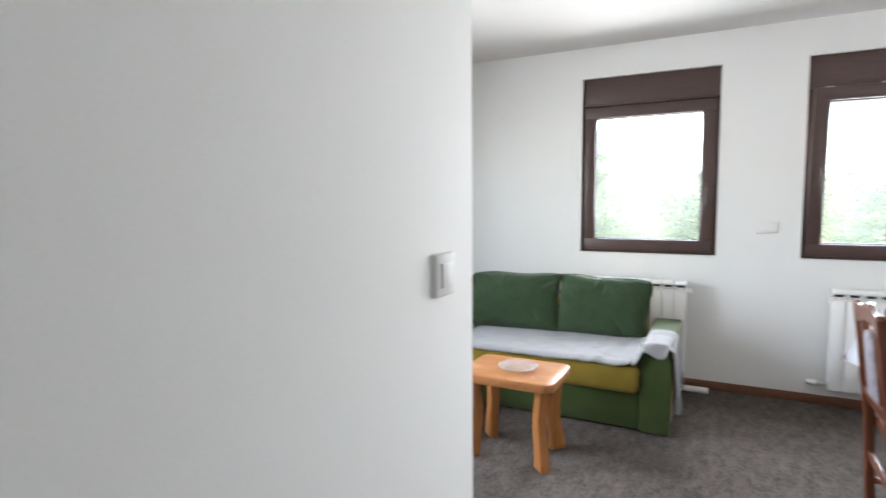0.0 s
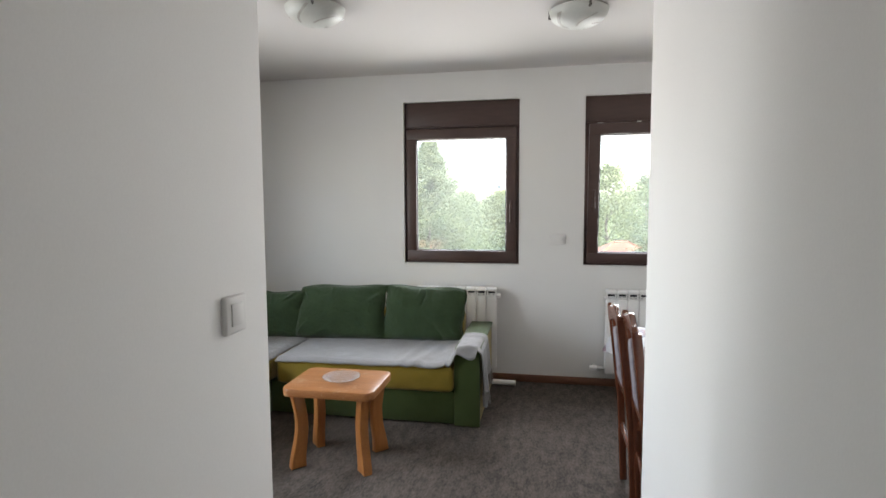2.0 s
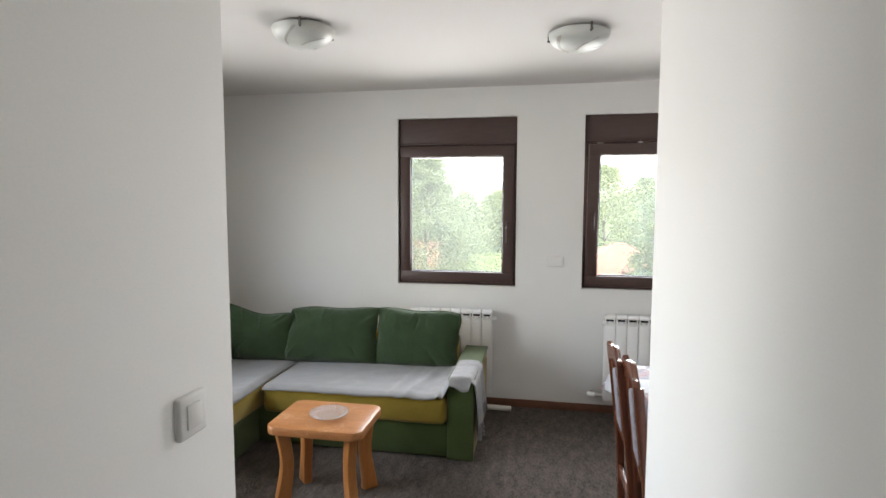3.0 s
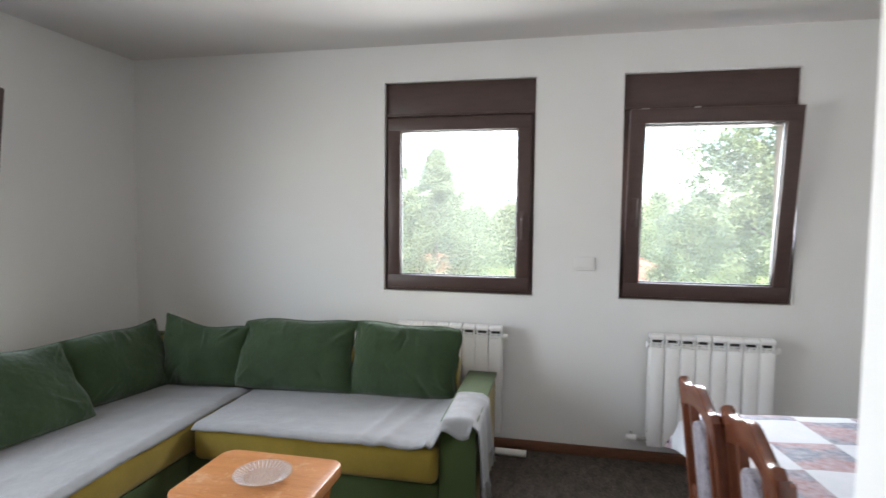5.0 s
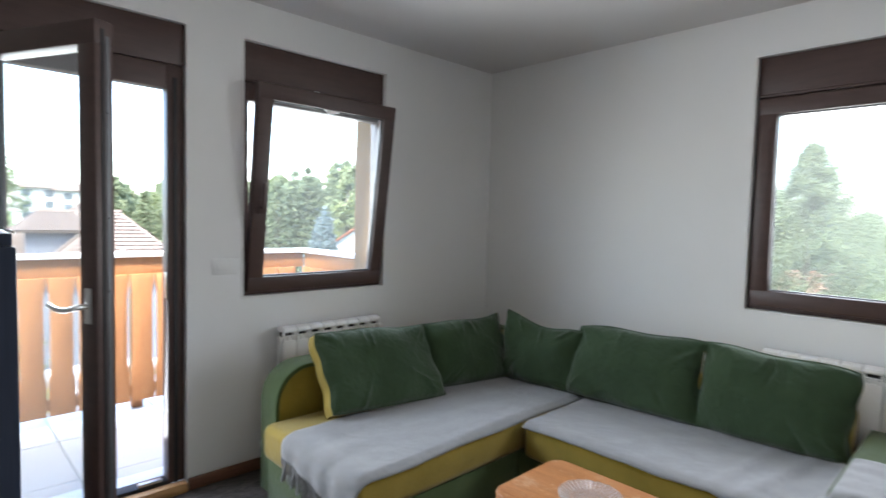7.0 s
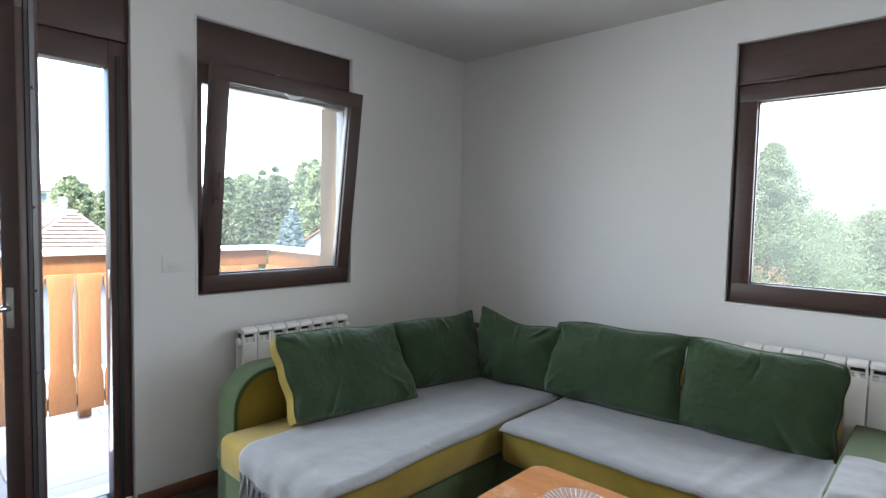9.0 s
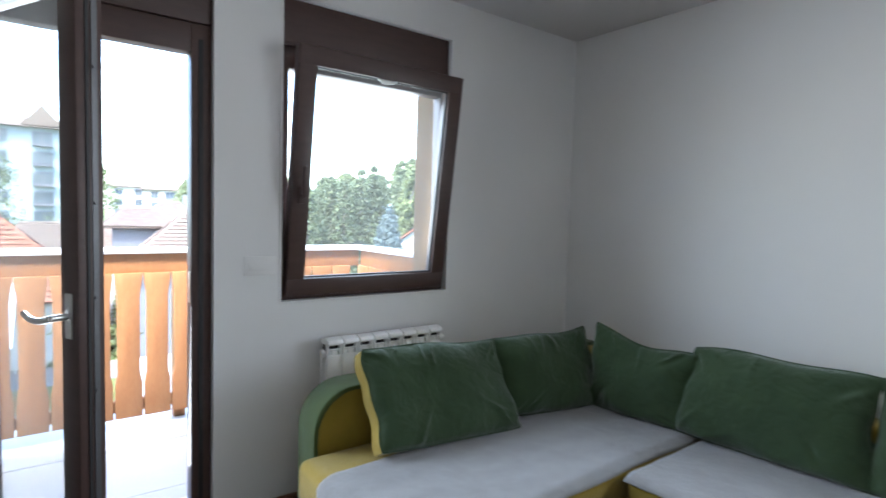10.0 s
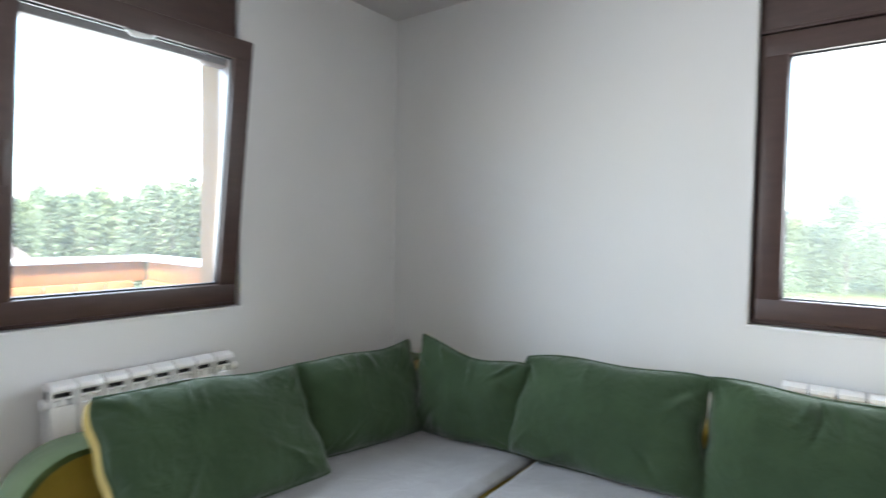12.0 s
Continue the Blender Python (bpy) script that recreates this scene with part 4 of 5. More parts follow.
# ---- tall dark cabinet by the partition, things on it ----
def dark_cabinet():
    ob = thing("cabinet", "tall blue-black lacquered cabinet beside the partition", "cabinet", pose(1.5, -3.494, FLOOR_Z) @ Matrix.Diagonal((1, 1, 1.0255, 1)))
    part("body", box((0, 0, 0.05), (0.5, 0.565, 1.26), 0.003), BLACKP, ob)
    part("plinth", box((0.02, 0.02, 0), (0.48, 0.54, 0.05)), BLACKP, ob)
    for k, y in enumerate((0.555, 0.515, 0.47, 0.42)):
        bm = prism([(0.0, 1.2605), (0.498, 1.2605), (0.498, 1.272), (0.0, 1.282 + 0.002 * k)], 0.014, "y", y - 0.007, 0.002)
        part("top_rib", bm, BLACKP, ob)
    part("edge_strip", box((0.42, 0.562, 1.272), (0.4985, 0.5645, 1.2745), 0.001), METAL, ob, "bright metal edge strip")
    for y in (0.1, 0.22, 0.34, 0.46):
        part("side_rib", box((0.5, y, 0.08), (0.5035, y + 0.02, 1.26), 0.001), BLACKP, ob)
    tray = thing("metal_bracket", "dark metal bracket with a bright clip lying on the cabinet", "bracket", pose(1.6, -2.985, 1.321))
    part("plate", box((-0.04, -0.09, 0), (0.04, 0.014, 0.012), 0.003), BLACKP, tray)
    part("arm", box((-0.03, -0.032, -0.011), (0.03, 0.032, 0.011), 0.003), BLACKP, tray, at=pose(0, 0.0, 0.022, 34, 0, 0))
    part("clip", cyl((0.02, 0.016, 0.012), (0.02, 0.026, 0.022), 0.005, n=10), METAL, tray, "bright metal clip")
dark_cabinet()


# ---- balcony ----
BX, BY0, BY1, BZ = -1.45, -4.43, -0.69, -0.03
solo("balcony_slab", box((BX - 0.22, BY0, -0.28), (-0.3, BY1 + 0.1, BZ - 0.012)), GROUT, "pale grey balcony slab", "balcony", "structure")

def railing():
    ob = thing("balcony_railing", "orange stained wooden balcony railing with white cap", "railing", pose(0, 0, 0))
    def run(n, origin, turn, length, posts):
        m = pose(*origin, 0, 0, turn)
        part("cap", box((-0.05, -0.055, 1.02), (length + 0.05, 0.055, 1.052), 0.006), RAILCAP, ob, "white painted rail cap", at=m)
        part("top_board", box((0, -0.022, 0.9), (length, 0.022, 1.018), 0.004), RAILWOOD, ob, at=m)
        part("lower_board", box((0, -0.02, 0.07), (length, 0.02, 0.14), 0.004), RAILWOOD, ob, at=m)
        for x in posts:
            part("post", box((x - 0.035, 0.028, BZ), (x + 0.035, 0.098, 1.018), 0.005), RAILWOOD, ob, at=m)
        for k in range(n):
            o = new("slat", SLAT)
            o.parent = ob
            o.matrix_basis = m @ pose(0.076 + k * 0.1525, -0.022 - 0.013, 0.04)
    lft, rgt = [], []
    for z, h in ((0, 0.0715), (0.2, 0.0715), (0.235, 0.066), (0.26, 0.06), (0.3, 0.059), (0.72, 0.059), (0.76, 0.062), (0.8, 0.0685), (0.83, 0.0715), (0.865, 0.0715)):
        lft.append((-h, z))
        rgt.append((h, z))
    SLAT = mesh_of("slat", prism(lft + rgt[::-1], 0.024, "y", -0.012, 0.003), RAILWOOD)
    run(24, (BX, BY0, 0), 90, BY1 - BY0, (0.4, 2.5, 3.6))
    run(7, (BX + 0.05, BY1 + 0.02, 0), 0, -0.32 - BX - 0.05, (0.9,))
railing()


# ---- outdoors: ground 6.5 m below the flat ----
GZ = -6.5
EYE = (2.4, -2.8)
def at_bearing(deg, d):
    """Degrees to the left of north, metres away."""
    return EYE[0] - d * math.sin(radians(deg)), EYE[1] + d * math.cos(radians(deg))

GRASS = mat("lawn", (0.06, 0.08, 0.028), 0.95, scale=0.25, fine=6, col2=(0.1, 0.115, 0.045), spec=0.1)
LEAF = mat("tree_leaves", (0.13, 0.155, 0.09), 0.75, scale=0.6, fine=5, col2=(0.18, 0.21, 0.13), spec=0.1, islands=0.4)
LEAFL = mat("light_birch_leaves", (0.15, 0.175, 0.1), 0.75, scale=0.6, fine=5, col2=(0.19, 0.22, 0.1), spec=0.1, islands=0.4)
LEAFB = mat("blue_spruce_needles", (0.12, 0.15, 0.15), 0.8, scale=0.6, fine=5, col2=(0.17, 0.205, 0.205), spec=0.1, islands=0.6)
BARK = mat("bark", (0.13, 0.11, 0.09), 0.95, scale=3, fine=30, var=0.4, stretch=(1, 1, 0.2))
ROOFB = mat("brown_roof_tile", (0.1, 0.078, 0.065), 0.95, scale=2, fine=9, col2=(0.145, 0.115, 0.098), islands=0.5, spec=0.15)
ROOFR = mat("orange_red_roof_tile", (0.15, 0.062, 0.04), 0.95, scale=2, fine=9, col2=(0.2, 0.095, 0.065), islands=0.5, spec=0.15)
PLASTER = mat("pale_render", (0.3, 0.3, 0.3), 0.9, scale=0.6, fine=12, var=0.08)
BLUEP = mat("pale_blue_render", (0.2, 0.24, 0.265), 0.9, scale=0.5, fine=12, var=0.08)
SLATEW = mat("grey_blue_cladding", (0.085, 0.09, 0.105), 0.8, scale=0.8, fine=14, var=0.12)
DARKWIN = mat("dark_window_glass", (0.05, 0.065, 0.08), 0.15, var=0.2, scale=1)
ASPH = mat("pale_paving", (0.13, 0.128, 0.125), 0.9, scale=0.5, fine=8, var=0.15)
SHEETM = mat("grey_corrugated_sheet", (0.17, 0.175, 0.185), 0.5, var=0.12, scale=1.5, fine=20)

def thin_leaf(m, share):
    """Leaves let part of the light through."""
    nt = m.node_tree
    b = nt.nodes["Principled BSDF"]
    tl, mx = nt.nodes.new("ShaderNodeBsdfTranslucent"), nt.nodes.new("ShaderNodeMixShader")
    nt.links.new(b.inputs["Base Color"].links[0].from_socket, tl.inputs["Color"])
    mx.inputs[0].default_value = share
    nt.links.new(b.outputs[0], mx.inputs[1])
    nt.links.new(tl.outputs[0], mx.inputs[2])
    nt.links.new(mx.outputs[0], nt.nodes["Material Output"].inputs[0])
for m in (LEAF, LEAFL, LEAFB):
    thin_leaf(m, 0.5)

bm = bmesh.new()
bmesh.ops.create_grid(bm, x_segments=40, y_segments=40, size=1500, matrix=Matrix.Translation((0, 0, GZ)))
solo("ground", bm, GRASS, "green lawn and meadow around the houses", "ground", "structure")
solo("road", box((-29.2, -60, GZ), (-26.0, 30, GZ + 0.02)), ASPH, "pale paved lane between the gardens", "road", "structure")

def leaves(centres, n, spread, size, rnd, flat=0.0):
    """Small leaf quads gathered round clump centres."""
    c = np.array(centres, dtype=float)
    pick = rnd.integers(0, len(c), n)
    off = np.clip(rnd.normal(0, 1, (n, 3)), -1.7, 1.7) * np.broadcast_to(spread, len(c))[pick][:, None]
    p = c[pick] + off
    # each leaf faces away from its clump, and a little upward
    nrm = off / (np.linalg.norm(off, axis=1)[:, None] + 1e-9) + (0, 0, 0.5) + 0.45 * rnd.normal(0, 1, (n, 3))
    a = np.cross(nrm, rnd.normal(0, 1, (n, 3)))
    a[:, 2] *= 1 - flat
    a /= np.linalg.norm(a, axis=1)[:, None] + 1e-9
    b = np.cross(nrm, a)
    b /= np.linalg.norm(b, axis=1)[:, None] + 1e-9
    s = size * rnd.uniform(0.6, 1.3, (n, 1))
    v = np.stack([p - a * s, p + b * s * 0.6, p + a * s, p - b * s * 0.6], 1).reshape(-1, 3)
    return v, np.arange(n * 4).reshape(-1, 4)

def leaf_mesh(name, v, f, material):
    me = bpy.data.meshes.new(name)
    me.from_pydata(v.tolist(), [], f.tolist())
    me.materials.append(material)
    return me

def tree(x, y, height, radius, seed, material, label, n=5000, size=0.16, low=0.22, point=1.0, name="tree", clumps=72):
    rnd = np.random.default_rng(seed)
    ob = thing(name, label, "tree", pose(x, y, GZ))
    bm = bmesh.new()
    r0 = 0.022 * height
    prev, pr = Vector((0, 0, 0)), r0
    for k in range(1, 7):
        q = Vector((rnd.normal(0, 0.015) * height, rnd.normal(0, 0.015) * height, height * 0.92 * k / 6))
        r = r0 * (1 - k / 6.6)
        cyl(prev, q, pr, r, 8, bm)
        prev, pr = q, r
    centres, wide = [], []
    for k in range(clumps):
        h = low + (1 - low) * rnd.uniform(0, 1) ** 0.85
        rel = (h - low) / (1 - low)
        reach = radius * (min(1, 0.75 + 1.2 * rel) * (1 - rel) ** (0.35 + 0.25 * point) + 0.03)
        a = rnd.uniform(0, 2 * math.pi)
        d = reach * rnd.uniform(0.3, 1.0) * (1 + 0.3 * math.sin(2 * a + seed) * math.sin(7 * rel + seed))
        tip = Vector((d * math.cos(a), d * math.sin(a), height * h))
        if k < 30:
            cyl((0, 0, max(0.15 * height, height * h - d * 0.7)), tip, r0 * 0.22, r0 * 0.05, 5, bm)
        wide += [0.45 + 0.55 * min(1, 1.6 * reach / radius)] * 2
        centres.append(tip)
        centres.append(tip + Vector((rnd.normal(0, 0.3), rnd.normal(0, 0.3), -0.35)) * reach * 0.35)
    part("trunk", bm, BARK, ob)
    v, f = leaves(centres, n, radius * 1.25 / math.sqrt(clumps) * np.array(wide), size, rnd)
    crown = new("crown", leaf_mesh("crown", v, f, material))
    crown.parent = ob
    return ob

def spruce(x, y, height, radius, seed, material, label, n=3500):
    rnd = np.random.default_rng(seed)
    ob = thing("spruce_tree", label, "tree", pose(x, y, GZ))
    bm = cyl((0, 0, 0), (0, 0, height * 0.98), 0.018 * height, 0.01, 8)
    centres = []
    for k in range(16):
        h = 0.06 + 0.9 * k / 16
        for j in range(9):
            a = j * 0.7 + k * 1.3 + rnd.uniform(-0.2, 0.2)
            reach = radius * (1 - h) * rnd.uniform(0.8, 1.1) + 0.05
            tip = Vector((reach * math.cos(a), reach * math.sin(a), height * h - reach * 0.25))
            cyl((0, 0, height * h), tip, 0.03, 0.01, 4, bm)
            for s in (0.35, 0.7, 1.0):
                centres.append(Vector((0, 0, height * h)).lerp(tip, s))
    centres.append(Vector((0, 0, height * 0.98)))
    part("trunk", bm, BARK, ob)
    v, f = leaves(centres, n, radius * 0.07, 0.13 * radius / 2, rnd, 0.4)
    c = new("crown", leaf_mesh("crown", v, f, material))
    c.parent = ob

# woods behind the balcony and beyond the north windows
rw = random.Random(11)
for k in range(44):
    b = 77.5 - k * 1.15 + rw.uniform(-0.8, 0.8)
    d = 62 + (k * 7) % 22 + rw.uniform(-3, 3)
    lift = 2.9 + 4.4 * min(1, max(0, (68 - b) / 14)) ** 1.3 - 1.6 * max(0, (42 - b) / 14)
    x, y = at_bearing(b, d)
    tree(x, y, lift * d / 66 + 1.2 + rw.uniform(-1.2, 0.7) - GZ, rw.uniform(3.2, 6.0), 100 + k, LEAFL if k % 5 == 2 else LEAF, "tall dense broadleaf tree at the edge of the woods", 14000, 0.16, 0.06, rw.uniform(0.4, 1.6), clumps=480)
for k, (b, d, top) in enumerate(((64.5, 60, 6.0), (69.5, 58, 4.9), (61.5, 60, 7.0), (72.5, 58, 4.2), (66.8, 57, 4.6), (70.9, 60, 4.8), (63.2, 58, 5.6), (60.2, 62, 7.6), (57.4, 60, 8.2), (75.0, 60, 4.0), (76.5, 90, 6.0))):
    spruce(*at_bearing(b, d), top - GZ, 2.8, 60 + k, LEAF, "dark spruce rising out of the woods", 2500)
tree(*at_bearing(56.3, 44), 5.0 + 6.5, 2.3, 31, LEAFL, "light green birch in front of the woods", 5500, 0.17, 0.15, 1.4)
spruce(*at_bearing(58.6, 38), 8.2, 2.6, 32, LEAFB, "silvery blue spruce in a garden", 9000)
tree(*at_bearing(92.9, 62), 7.0 + 6.5, 5.0, 33, LEAFL, "airy birch in front of the apartment block", 4200, 0.17, 0.12, 1.3, clumps=110)
tree(*at_bearing(85.6, 66), 6.6 + 6.5, 4.6, 34, LEAFL, "airy birch beside the apartment block", 4200, 0.17, 0.12, 1.3, clumps=110)
tree(*at_bearing(78.0, 95), 5.0 + 6.5, 4.0, 35, LEAF, "dark round tree among the roofs", 3500, 0.3, 0.2)
# north side
tree(*at_bearing(11.8, 24), 4.25 + 6.5, 5.6, 41, LEAF, "broad tree with pointed top outside the window", 105000, 0.042, 0.12, 2.3, clumps=800)
tree(*at_bearing(15.8, 22), 3.5 + 6.5, 2.0, 42, LEAF, "slender tree with drooping branches outside the window", 26000, 0.042, 0.12, 1.5, clumps=110)
tree(*at_bearing(-13.6, 24), 1.0 + 6.5, 2.7, 45, LEAFL, "bushy light green tree below the tilted window", 40000, 0.05, 0.08, 0.7, clumps=300)
tree(*at_bearing(8.6, 25), 0.4 + 6.5, 1.8, 43, LEAFL, "small bushy tree outside the window", 22000, 0.042, 0.1)
tree(*at_bearing(-22.5, 18), 8.6 + 6.5, 4.1, 44, LEAFL, "large spreading tree close to the window", 165000, 0.05, 0.08, 0.6, clumps=900)
for k in range(16):
    b = 26 - k * 3.6
    d = 82 + 26 * rw.random()
    x, y = at_bearing(b, d)
    tree(x, y, 9.8 + rw.uniform(-0.8, 2.2) + (2.2 if b < 2 else 0), 8.5, 200 + k, LEAF if k % 3 else LEAFL, "broadleaf tree on the far hillside", 14000, 0.18, 0.02, clumps=130)

# hedge and garden columns, below the balcony
def hedge(x0, y0, x1, y1, h, w, seed, label):
    rnd = np.random.default_rng(seed)
    n = int(math.dist((x0, y0), (x1, y1)) * 120)
    u = rnd.uniform(0, 1, n)
    c = np.stack([x0 + (x1 - x0) * u + rnd.normal(0, w / 3, n), y0 + (y1 - y0) * u + rnd.normal(0, w / 3, n), GZ + h * rnd.uniform(0, 1, n)], 1)
    v, f = leaves(c, n * 2, 0.08, 0.12, rnd)
    tagged(new("hedge", leaf_mesh("hedge", v, f, LEAFL)), label, "hedge", kind="stuff")
hedge(-29.9, -2.6, -29.9, 26, 1.9, 0.9, 5, "clipped green garden hedge along the lane")
for k, (x, y) in enumerate(((-31, -0.5), (-31, 1.0), (-31.2, 2.4), (-31, 4.4))):
    spruce(x, y, 3.8, 0.8, 70 + k, LEAFL, "narrow columnar cypress in the garden", 2500)

# carport roof of corrugated sheet
def carport(x0, x1, y0, y1, z0, z1, wave, label):
    ob = thing("carport", label, "carport", pose(x0, y0, GZ))
    L, W = x0 - x1, y1 - y0
    n = int(L / wave)
    def f(u, v):
        return (-L * u, W * v, z0 + (z1 - z0) * u + wave * 0.22 * math.sin(u * n * 2 * math.pi))
    r = part("roof_sheet", sheet(f, n * 8, 2), SHEETM, ob, "grey corrugated roof sheet")
    for u in (0.04, 0.96):
        for y in (0.15, W - 0.15):
            part("post", box((-L * u - 0.05, y - 0.05, 0), (-L * u + 0.05, y + 0.05, z0 + (z1 - z0) * u - 0.02)), PLASTER, ob)
carport(-19.4, -29.2, -9.0, -3.2, 3.2, 4.1, 0.36, "lean-to carport roofed with grey corrugated sheet")
carport(-10.8, -15.5, -0.6, 1.6, 3.15, 3.4, 0.2, "low shed roofed with grey corrugated sheet")

def tiles_on(bm, p0, along, down, n_along, n_down, lift=0.11):
    """Rows of slightly lapped roof tiles on a slope."""
    along, down = Vector(along), Vector(down)
    nrm = along.cross(down).normalized()
    if nrm.z < 0:
        nrm = -nrm
    for j in range(n_down):
        for i in range(n_along):
            a = Vector(p0) + along * (i / n_along) + down * (j / n_down)
            da, dd = along * (0.93 / n_along), down * (1.12 / n_down)
            vs = [bm.verts.new(q) for q in (a + nrm * 0.02, a + da + nrm * 0.02, a + da + dd + nrm * lift, a + dd + nrm * lift)]
            bm.faces.new(vs)

def house(x, y, turn, w, d, eave, ridge, roof_mat, wall_mat, label, wins=((0.25, 0.6),), hip=0.0, skylight=None, chimney=False, tiles=True, lower=None, dormer=None):
    """w along the ridge; eave and ridge heights above the ground."""
    ob = thing("house", label, "house", pose(x, y, GZ, 0, 0, turn))
    bm = box((-w / 2, -d / 2, 0), (w / 2, d / 2, eave))
    if not hip:
        for s in (-1, 1):
            prism([(-d / 2, eave), (d / 2, eave), (0, ridge - 0.1)], 0.25, "x", s * (w / 2 - 0.125) - 0.125, bm=bm)
    part("wall", bm, wall_mat, ob)
    o = 0.5
    k = (ridge - eave) / (d / 2)
    e2 = eave - o * k
    hw = w / 2 + (0.3 if not hip else o)
    top = w / 2 - hip if hip else hw
    roof = bmesh.new()
    for s in (-1, 1):
        vs = [(-hw, s * (d / 2 + o), e2), (hw, s * (d / 2 + o), e2), (top, 0, ridge), (-top, 0, ridge)]
        roof.faces.new([roof.verts.new(v) for v in vs])
    if hip:
        for s in (-1, 1):
            roof.faces.new([roof.verts.new(v) for v in ((s * hw, -d / 2 - o, e2), (s * hw, d / 2 + o, e2), (s * top, 0, ridge))])
    r = part("roof", roof, roof_mat, ob, smooth=False)
    m = r.modifiers.new("thickness", "SOLIDIFY")
    m.thickness = 0.12
    if tiles:
        tb = bmesh.new()
        lift = 0.03 + 0.07 * min(1, k / 0.7)
        for s in (-1, 1):
            nd = int(math.hypot(d / 2 + o, ridge - e2) / 0.34)
            for j in range(nd):
                f0, f1 = j / nd, (j + 1) / nd
                half0 = top + (hw - top) * f0
                na = int(2 * half0 / 0.3)
                tiles_on(tb, (-half0, s * (d / 2 + o) * f0, ridge + (e2 - ridge) * f0), (2 * half0, 0, 0), (0, s * (d / 2 + o) / nd, (e2 - ridge) / nd), max(1, na), 1, lift)
            if hip:
                for j in range(nd):
                    f0 = j / nd
                    half0 = max(0.15, (d / 2 + o) * f0)
                    X0, dx = top + (hw - top) * f0, (hw - top) / nd
                    tiles_on(tb, (s * X0, -half0, ridge + (e2 - ridge) * f0), (0, 2 * half0, 0), (s * dx, 0, (e2 - ridge) / nd), max(1, int(2 * half0 / 0.3)), 1, lift)
        part("roof_tiles", tb, roof_mat, r, "rows of lapped roof tiles", smooth=False)
    part("ridge_cap", cyl((-top, 0, ridge + 0.03), (top, 0, ridge + 0.03), 0.11, n=8), roof_mat, r)
    for s in (-1, 1):
        for fx, fz in wins:
            X = -w / 2 + w * fx
            win = part("window", box((X - 0.55, s * (d / 2) - 0.06, eave * fz - 0.6), (X + 0.55, s * (d / 2) + 0.04, eave * fz + 0.6), 0.01), WHITEP, ob, "white framed window")
            part("pane", box((X - 0.47, s * (d / 2) - 0.062, eave * fz - 0.52), (X + 0.47, s * (d / 2) + 0.046, eave * fz + 0.52)), DARKWIN, win)
        if not hip:
            win = part("window", box((s * (w / 2) - 0.06, -0.5, eave + 0.2), (s * (w / 2) + 0.04, 0.5, eave + 1.3), 0.01), WHITEP, ob, "white framed gable window")
            part("pane", box((s * (w / 2) - 0.062, -0.42, eave + 0.28), (s * (w / 2) + 0.046, 0.42, eave + 1.22)), DARKWIN, win)
    if skylight:
        sx, sf = skylight
        z = ridge - sf * (ridge - eave)
        bm = box((-0.5, -0.4, 0), (0.5, 0.4, 0.12), 0.02)
        a = math.degrees(math.atan(k))
        part("skylight", bm, WHITEP, ob, "white skylight", at=pose(sx, -sf * d / 2, z + 0.05, a, 0, 0))
    if lower:
        part("lower_wall", box((-w / 2 - 0.15, -d / 2 - 0.7, 0), (w * 0.1, -d / 2 - 0.002, lower)), PLASTER, ob, "white rendered lower wall")
        part("ledge", box((-w / 2 - 0.2, -d / 2 - 0.75, lower), (w * 0.1 + 0.05, -d / 2 - 0.002, lower + 0.08)), ROOFB, ob)
    if dormer:
        dx, dz = dormer
        part("dormer_wall", prism([(dx - 0.7, dz - 1.0), (dx + 0.7, dz - 1.0), (dx + 0.7, dz), (dx, dz + 0.45), (dx - 0.7, dz)], 2.2, "y", -d / 2 - 0.25), SLATEW, ob)
        db = bmesh.new()
        for q in (-1, 1):
            db.faces.new([db.verts.new(v) for v in ((dx, -d / 2 - 0.5, dz + 0.55), (dx, 1.0 - d / 2 + 1.0, dz + 0.55), (dx + q * 0.95, 1.0 - d / 2 + 1.0, dz - 0.1), (dx + q * 0.95, -d / 2 - 0.5, dz - 0.1))])
        dr = part("dormer_roof", db, roof_mat, ob, smooth=False)
        dr.modifiers.new("thickness", "SOLIDIFY").thickness = 0.1
    if chimney:
        part("chimney", box((w * 0.2, d * 0.1, ridge - 1.6), (w * 0.2 + 0.6, d * 0.1 + 0.6, ridge + 0.7), 0.02), SLATEW, ob, "grey chimney")
    return ob

house(*at_bearing(92.4, 36), 92, 8, 8, 3.6, 7.1, ROOFR, PLASTER, "house with orange-red tiled hip roof and a skylight", hip=3.6, skylight=(-0.3, 0.36))
house(*at_bearing(81.8, 40), 82, 2.85, 7, 6.77, 7.65, ROOFB, SLATEW, "house with brown tiled hip roof and grey upper wall", hip=0.55, wins=(), lower=5.2)
house(*at_bearing(79.4, 49), 80, 4.6, 7, 6.8, 8.1, ROOFB, PLASTER, "house with brown tiled roof behind the grey house", hip=1.5, chimney=True)
house(*at_bearing(77.4, 36), 80, 6.6, 8, 4.9, 7.7, ROOFB, SLATEW, "house with brown tiled hip roof and small dormer", hip=3.0, wins=(), dormer=(0.2, 5.2))
house(*at_bearing(87.3, 46), 88, 8.5, 8, 4.2, 6.45, ROOFB, PLASTER, "low house with brown tiled roof", hip=1.5, dormer=(1.4, 4.6))
house(*at_bearing(54.2, 46), 140, 10, 8, 4.4, 7.2, ROOFR, PLASTER, "gabled house with orange tiled roof by the woods")
house(*at_bearing(-8.2, 42), 10, 9, 8, 2.6, 4.9, ROOFR, PLASTER, "house with orange tiled roof and dormer below the window", hip=4.0, dormer=(0.3, 3.3))
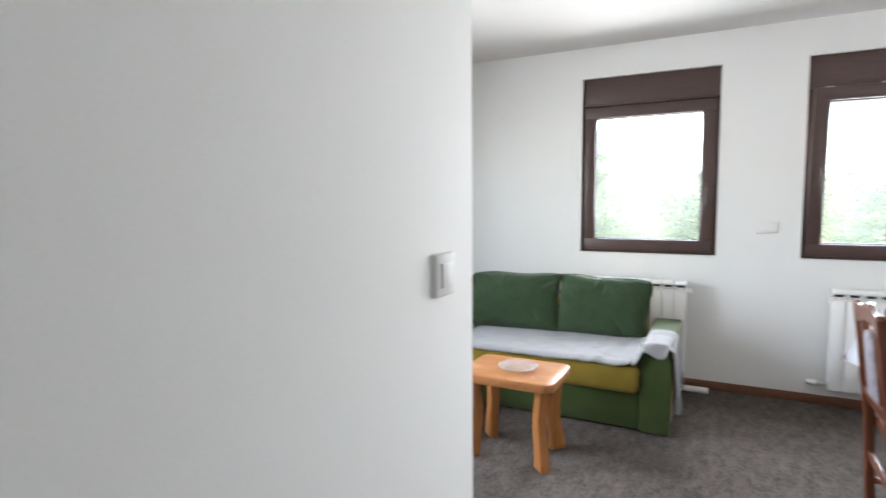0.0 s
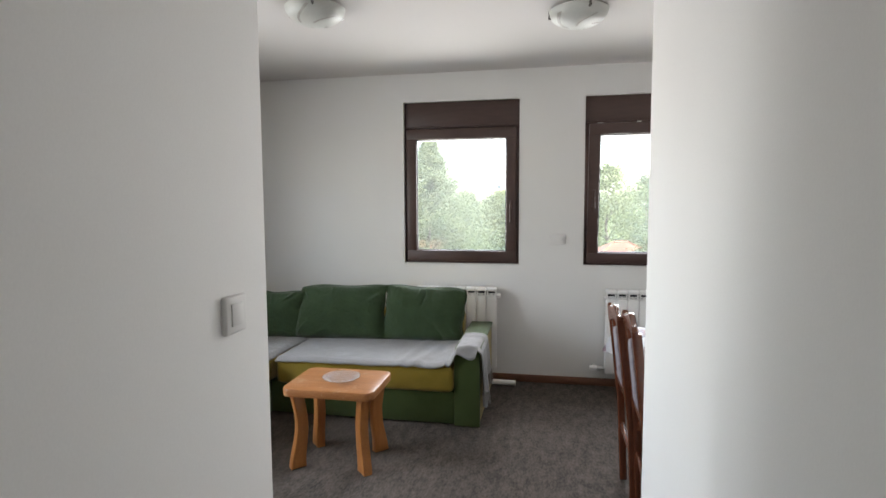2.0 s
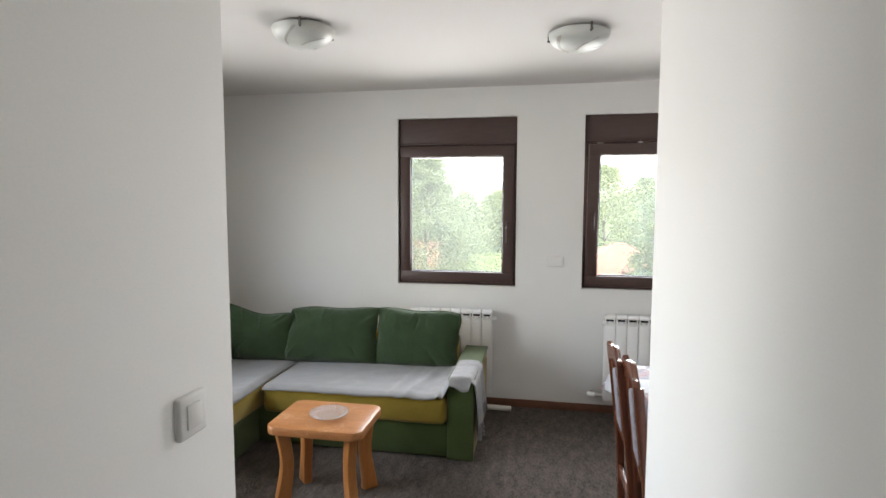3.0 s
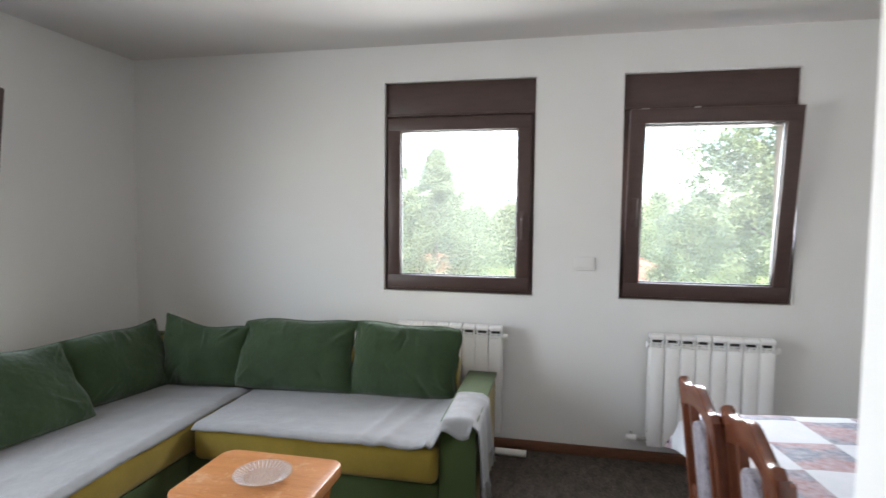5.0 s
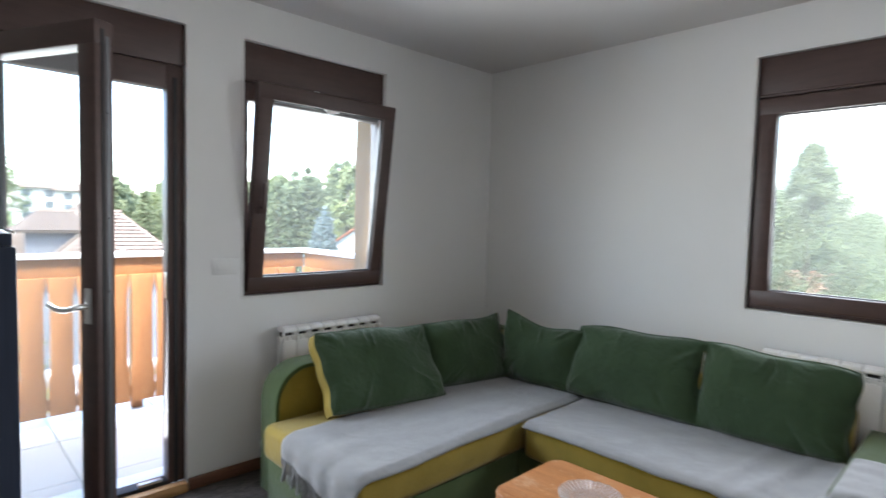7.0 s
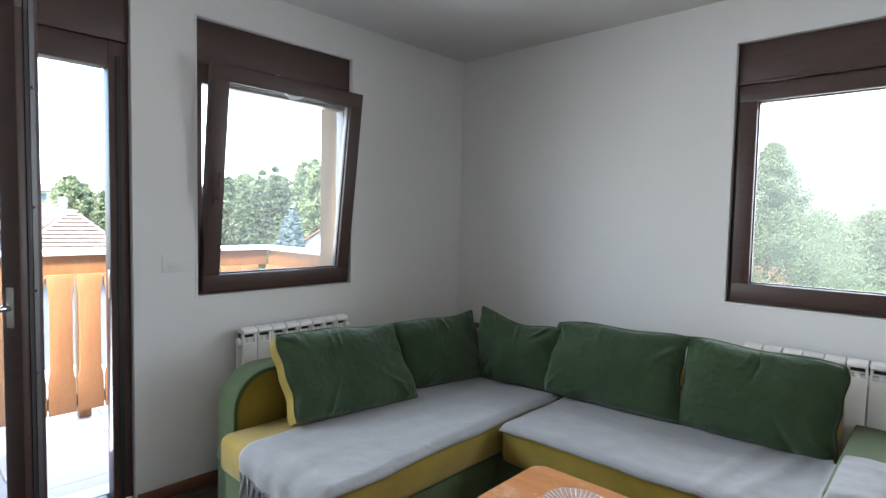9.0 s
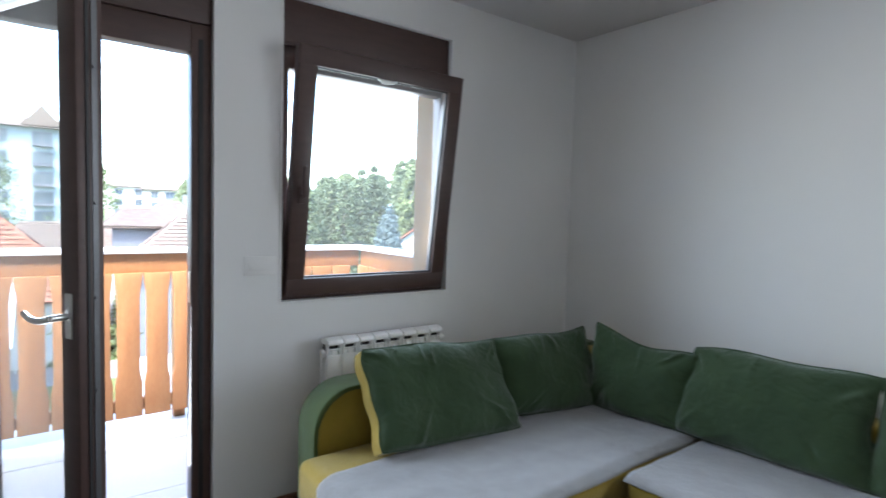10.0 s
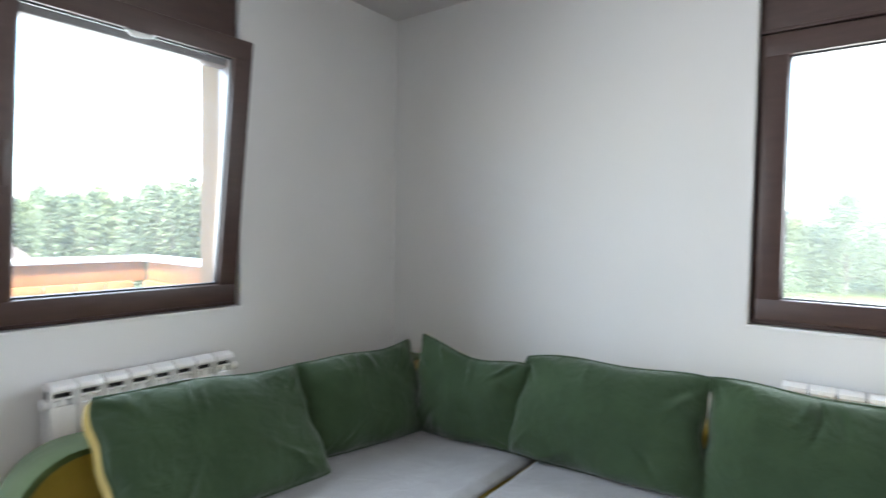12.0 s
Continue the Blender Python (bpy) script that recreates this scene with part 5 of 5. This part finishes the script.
house(*at_bearing(13.0, 46), 20, 7, 7, 2.4, 4.6, ROOFR, PLASTER, "house with orange tiled roof behind the trees")

def block(x, y, turn, w, d, storeys, wall_mat, label, cols, roof=True, base=0.0, peak=False):
    """An apartment block; its front faces -y before it is turned."""
    h = storeys * 3.0
    ob = thing("apartment_building", label, "building", pose(x, y, GZ + base, 0, 0, turn))
    part("wall", box((-w / 2, -d / 2, 0), (w / 2, d / 2, h)), wall_mat, ob)
    if roof:
        bm = bmesh.new()
        vs = [bm.verts.new(v) for v in ((-w / 2 - 1, -d / 2 - 1, h), (w / 2 + 1, -d / 2 - 1, h), (w / 2 + 1, d / 2 + 1, h), (-w / 2 - 1, d / 2 + 1, h), (-w / 4, 0, h + 2.2), (w / 4, 0, h + 2.2))]
        for f in ((0, 1, 5, 4), (1, 2, 5), (2, 3, 4, 5), (3, 0, 4), (0, 3, 2, 1)):
            bm.faces.new([vs[k] for k in f])
        r = part("roof", bm, ROOFB, ob, smooth=False)
    if peak:
        bm = bmesh.new()
        vs = [bm.verts.new(v) for v in ((-1.3, -d / 2 - 0.6, h + 0.3), (3.9, -d / 2 - 0.6, h + 0.3), (1.3, -d / 2 - 0.6, h + 3.4), (1.3, 0.5, h + 3.4))]
        for f in ((0, 1, 2), (1, 3, 2), (0, 2, 3), (0, 3, 1)):
            bm.faces.new([vs[k] for k in f])
        part("dormer", bm, ROOFB, r, smooth=False)
    for c, ww in cols:
        for s in range(storeys):
            z = s * 3.0 + 1.5
            win = part("window", box((c - ww / 2, -d / 2 - 0.08, z - 0.95), (c + ww / 2, -d / 2 + 0.05, z + 0.95), 0.02), SLATEW, ob, "dark framed window")
            for k in (-1, 1):
                part("pane", box((c + k * ww * 0.23 - ww * 0.2, -d / 2 - 0.1, z - 0.75), (c + k * ww * 0.23 + ww * 0.2, -d / 2 - 0.02, z + 0.75)), DARKWIN, win)
            if ww > 2.4:
                part("balcony", box((c - ww / 2, -d / 2 - 0.9, z - 1.3), (c + ww / 2, -d / 2 - 0.08, z - 0.95)), SLATEW, ob)
    return ob

block(*at_bearing(89.8, 110), 90, 12.8, 12, 6, BLUEP, "pale blue six-storey apartment block with dark window bays", ((1.3, 2.6), (-3.6, 1.4)), base=1.2, peak=True)
block(*at_bearing(82.0, 190), 80, 16, 10, 5, PLASTER, "white apartment house among the far roofs", ((-5, 2), (0, 2), (5, 2)), base=-1.6)
block(*at_bearing(79.2, 180), 70, 14, 10, 5, PLASTER, "white apartment house among the far roofs", ((-4, 2), (0, 2.6), (4, 2)), base=-2.4)
block(*at_bearing(54.0, 260), 50, 14, 12, 13, PLASTER, "pale tower block behind the woods", ((-4, 1.6), (0, 1.6), (4, 1.6)), roof=False)
block(*at_bearing(4.4, 300), 5, 9, 9, 8, PLASTER, "pale tower block on the far hill", ((-2.5, 1.6), (2.5, 1.6)), roof=False, base=-5.5)


# ---- pieces: balcony tiles ----
TILE_ME = mesh_of("tile", box((-0.297, -0.297, -0.012), (0.297, 0.297, 0), 0.002, 1), TILE)
EDGE_ME = mesh_of("tile", box((-0.117, -0.297, -0.012), (0.117, 0.297, 0), 0.002, 1), TILE)
slab = bpy.data.objects["balcony_slab"]
for x, me in ((-0.83, TILE_ME), (-1.43, TILE_ME), (-0.413, EDGE_ME)):
    for j in range(6):
        o = new("tile", me)
        o.parent = slab
        o.matrix_basis = pose(x, -0.94 - j * 0.6, BZ)
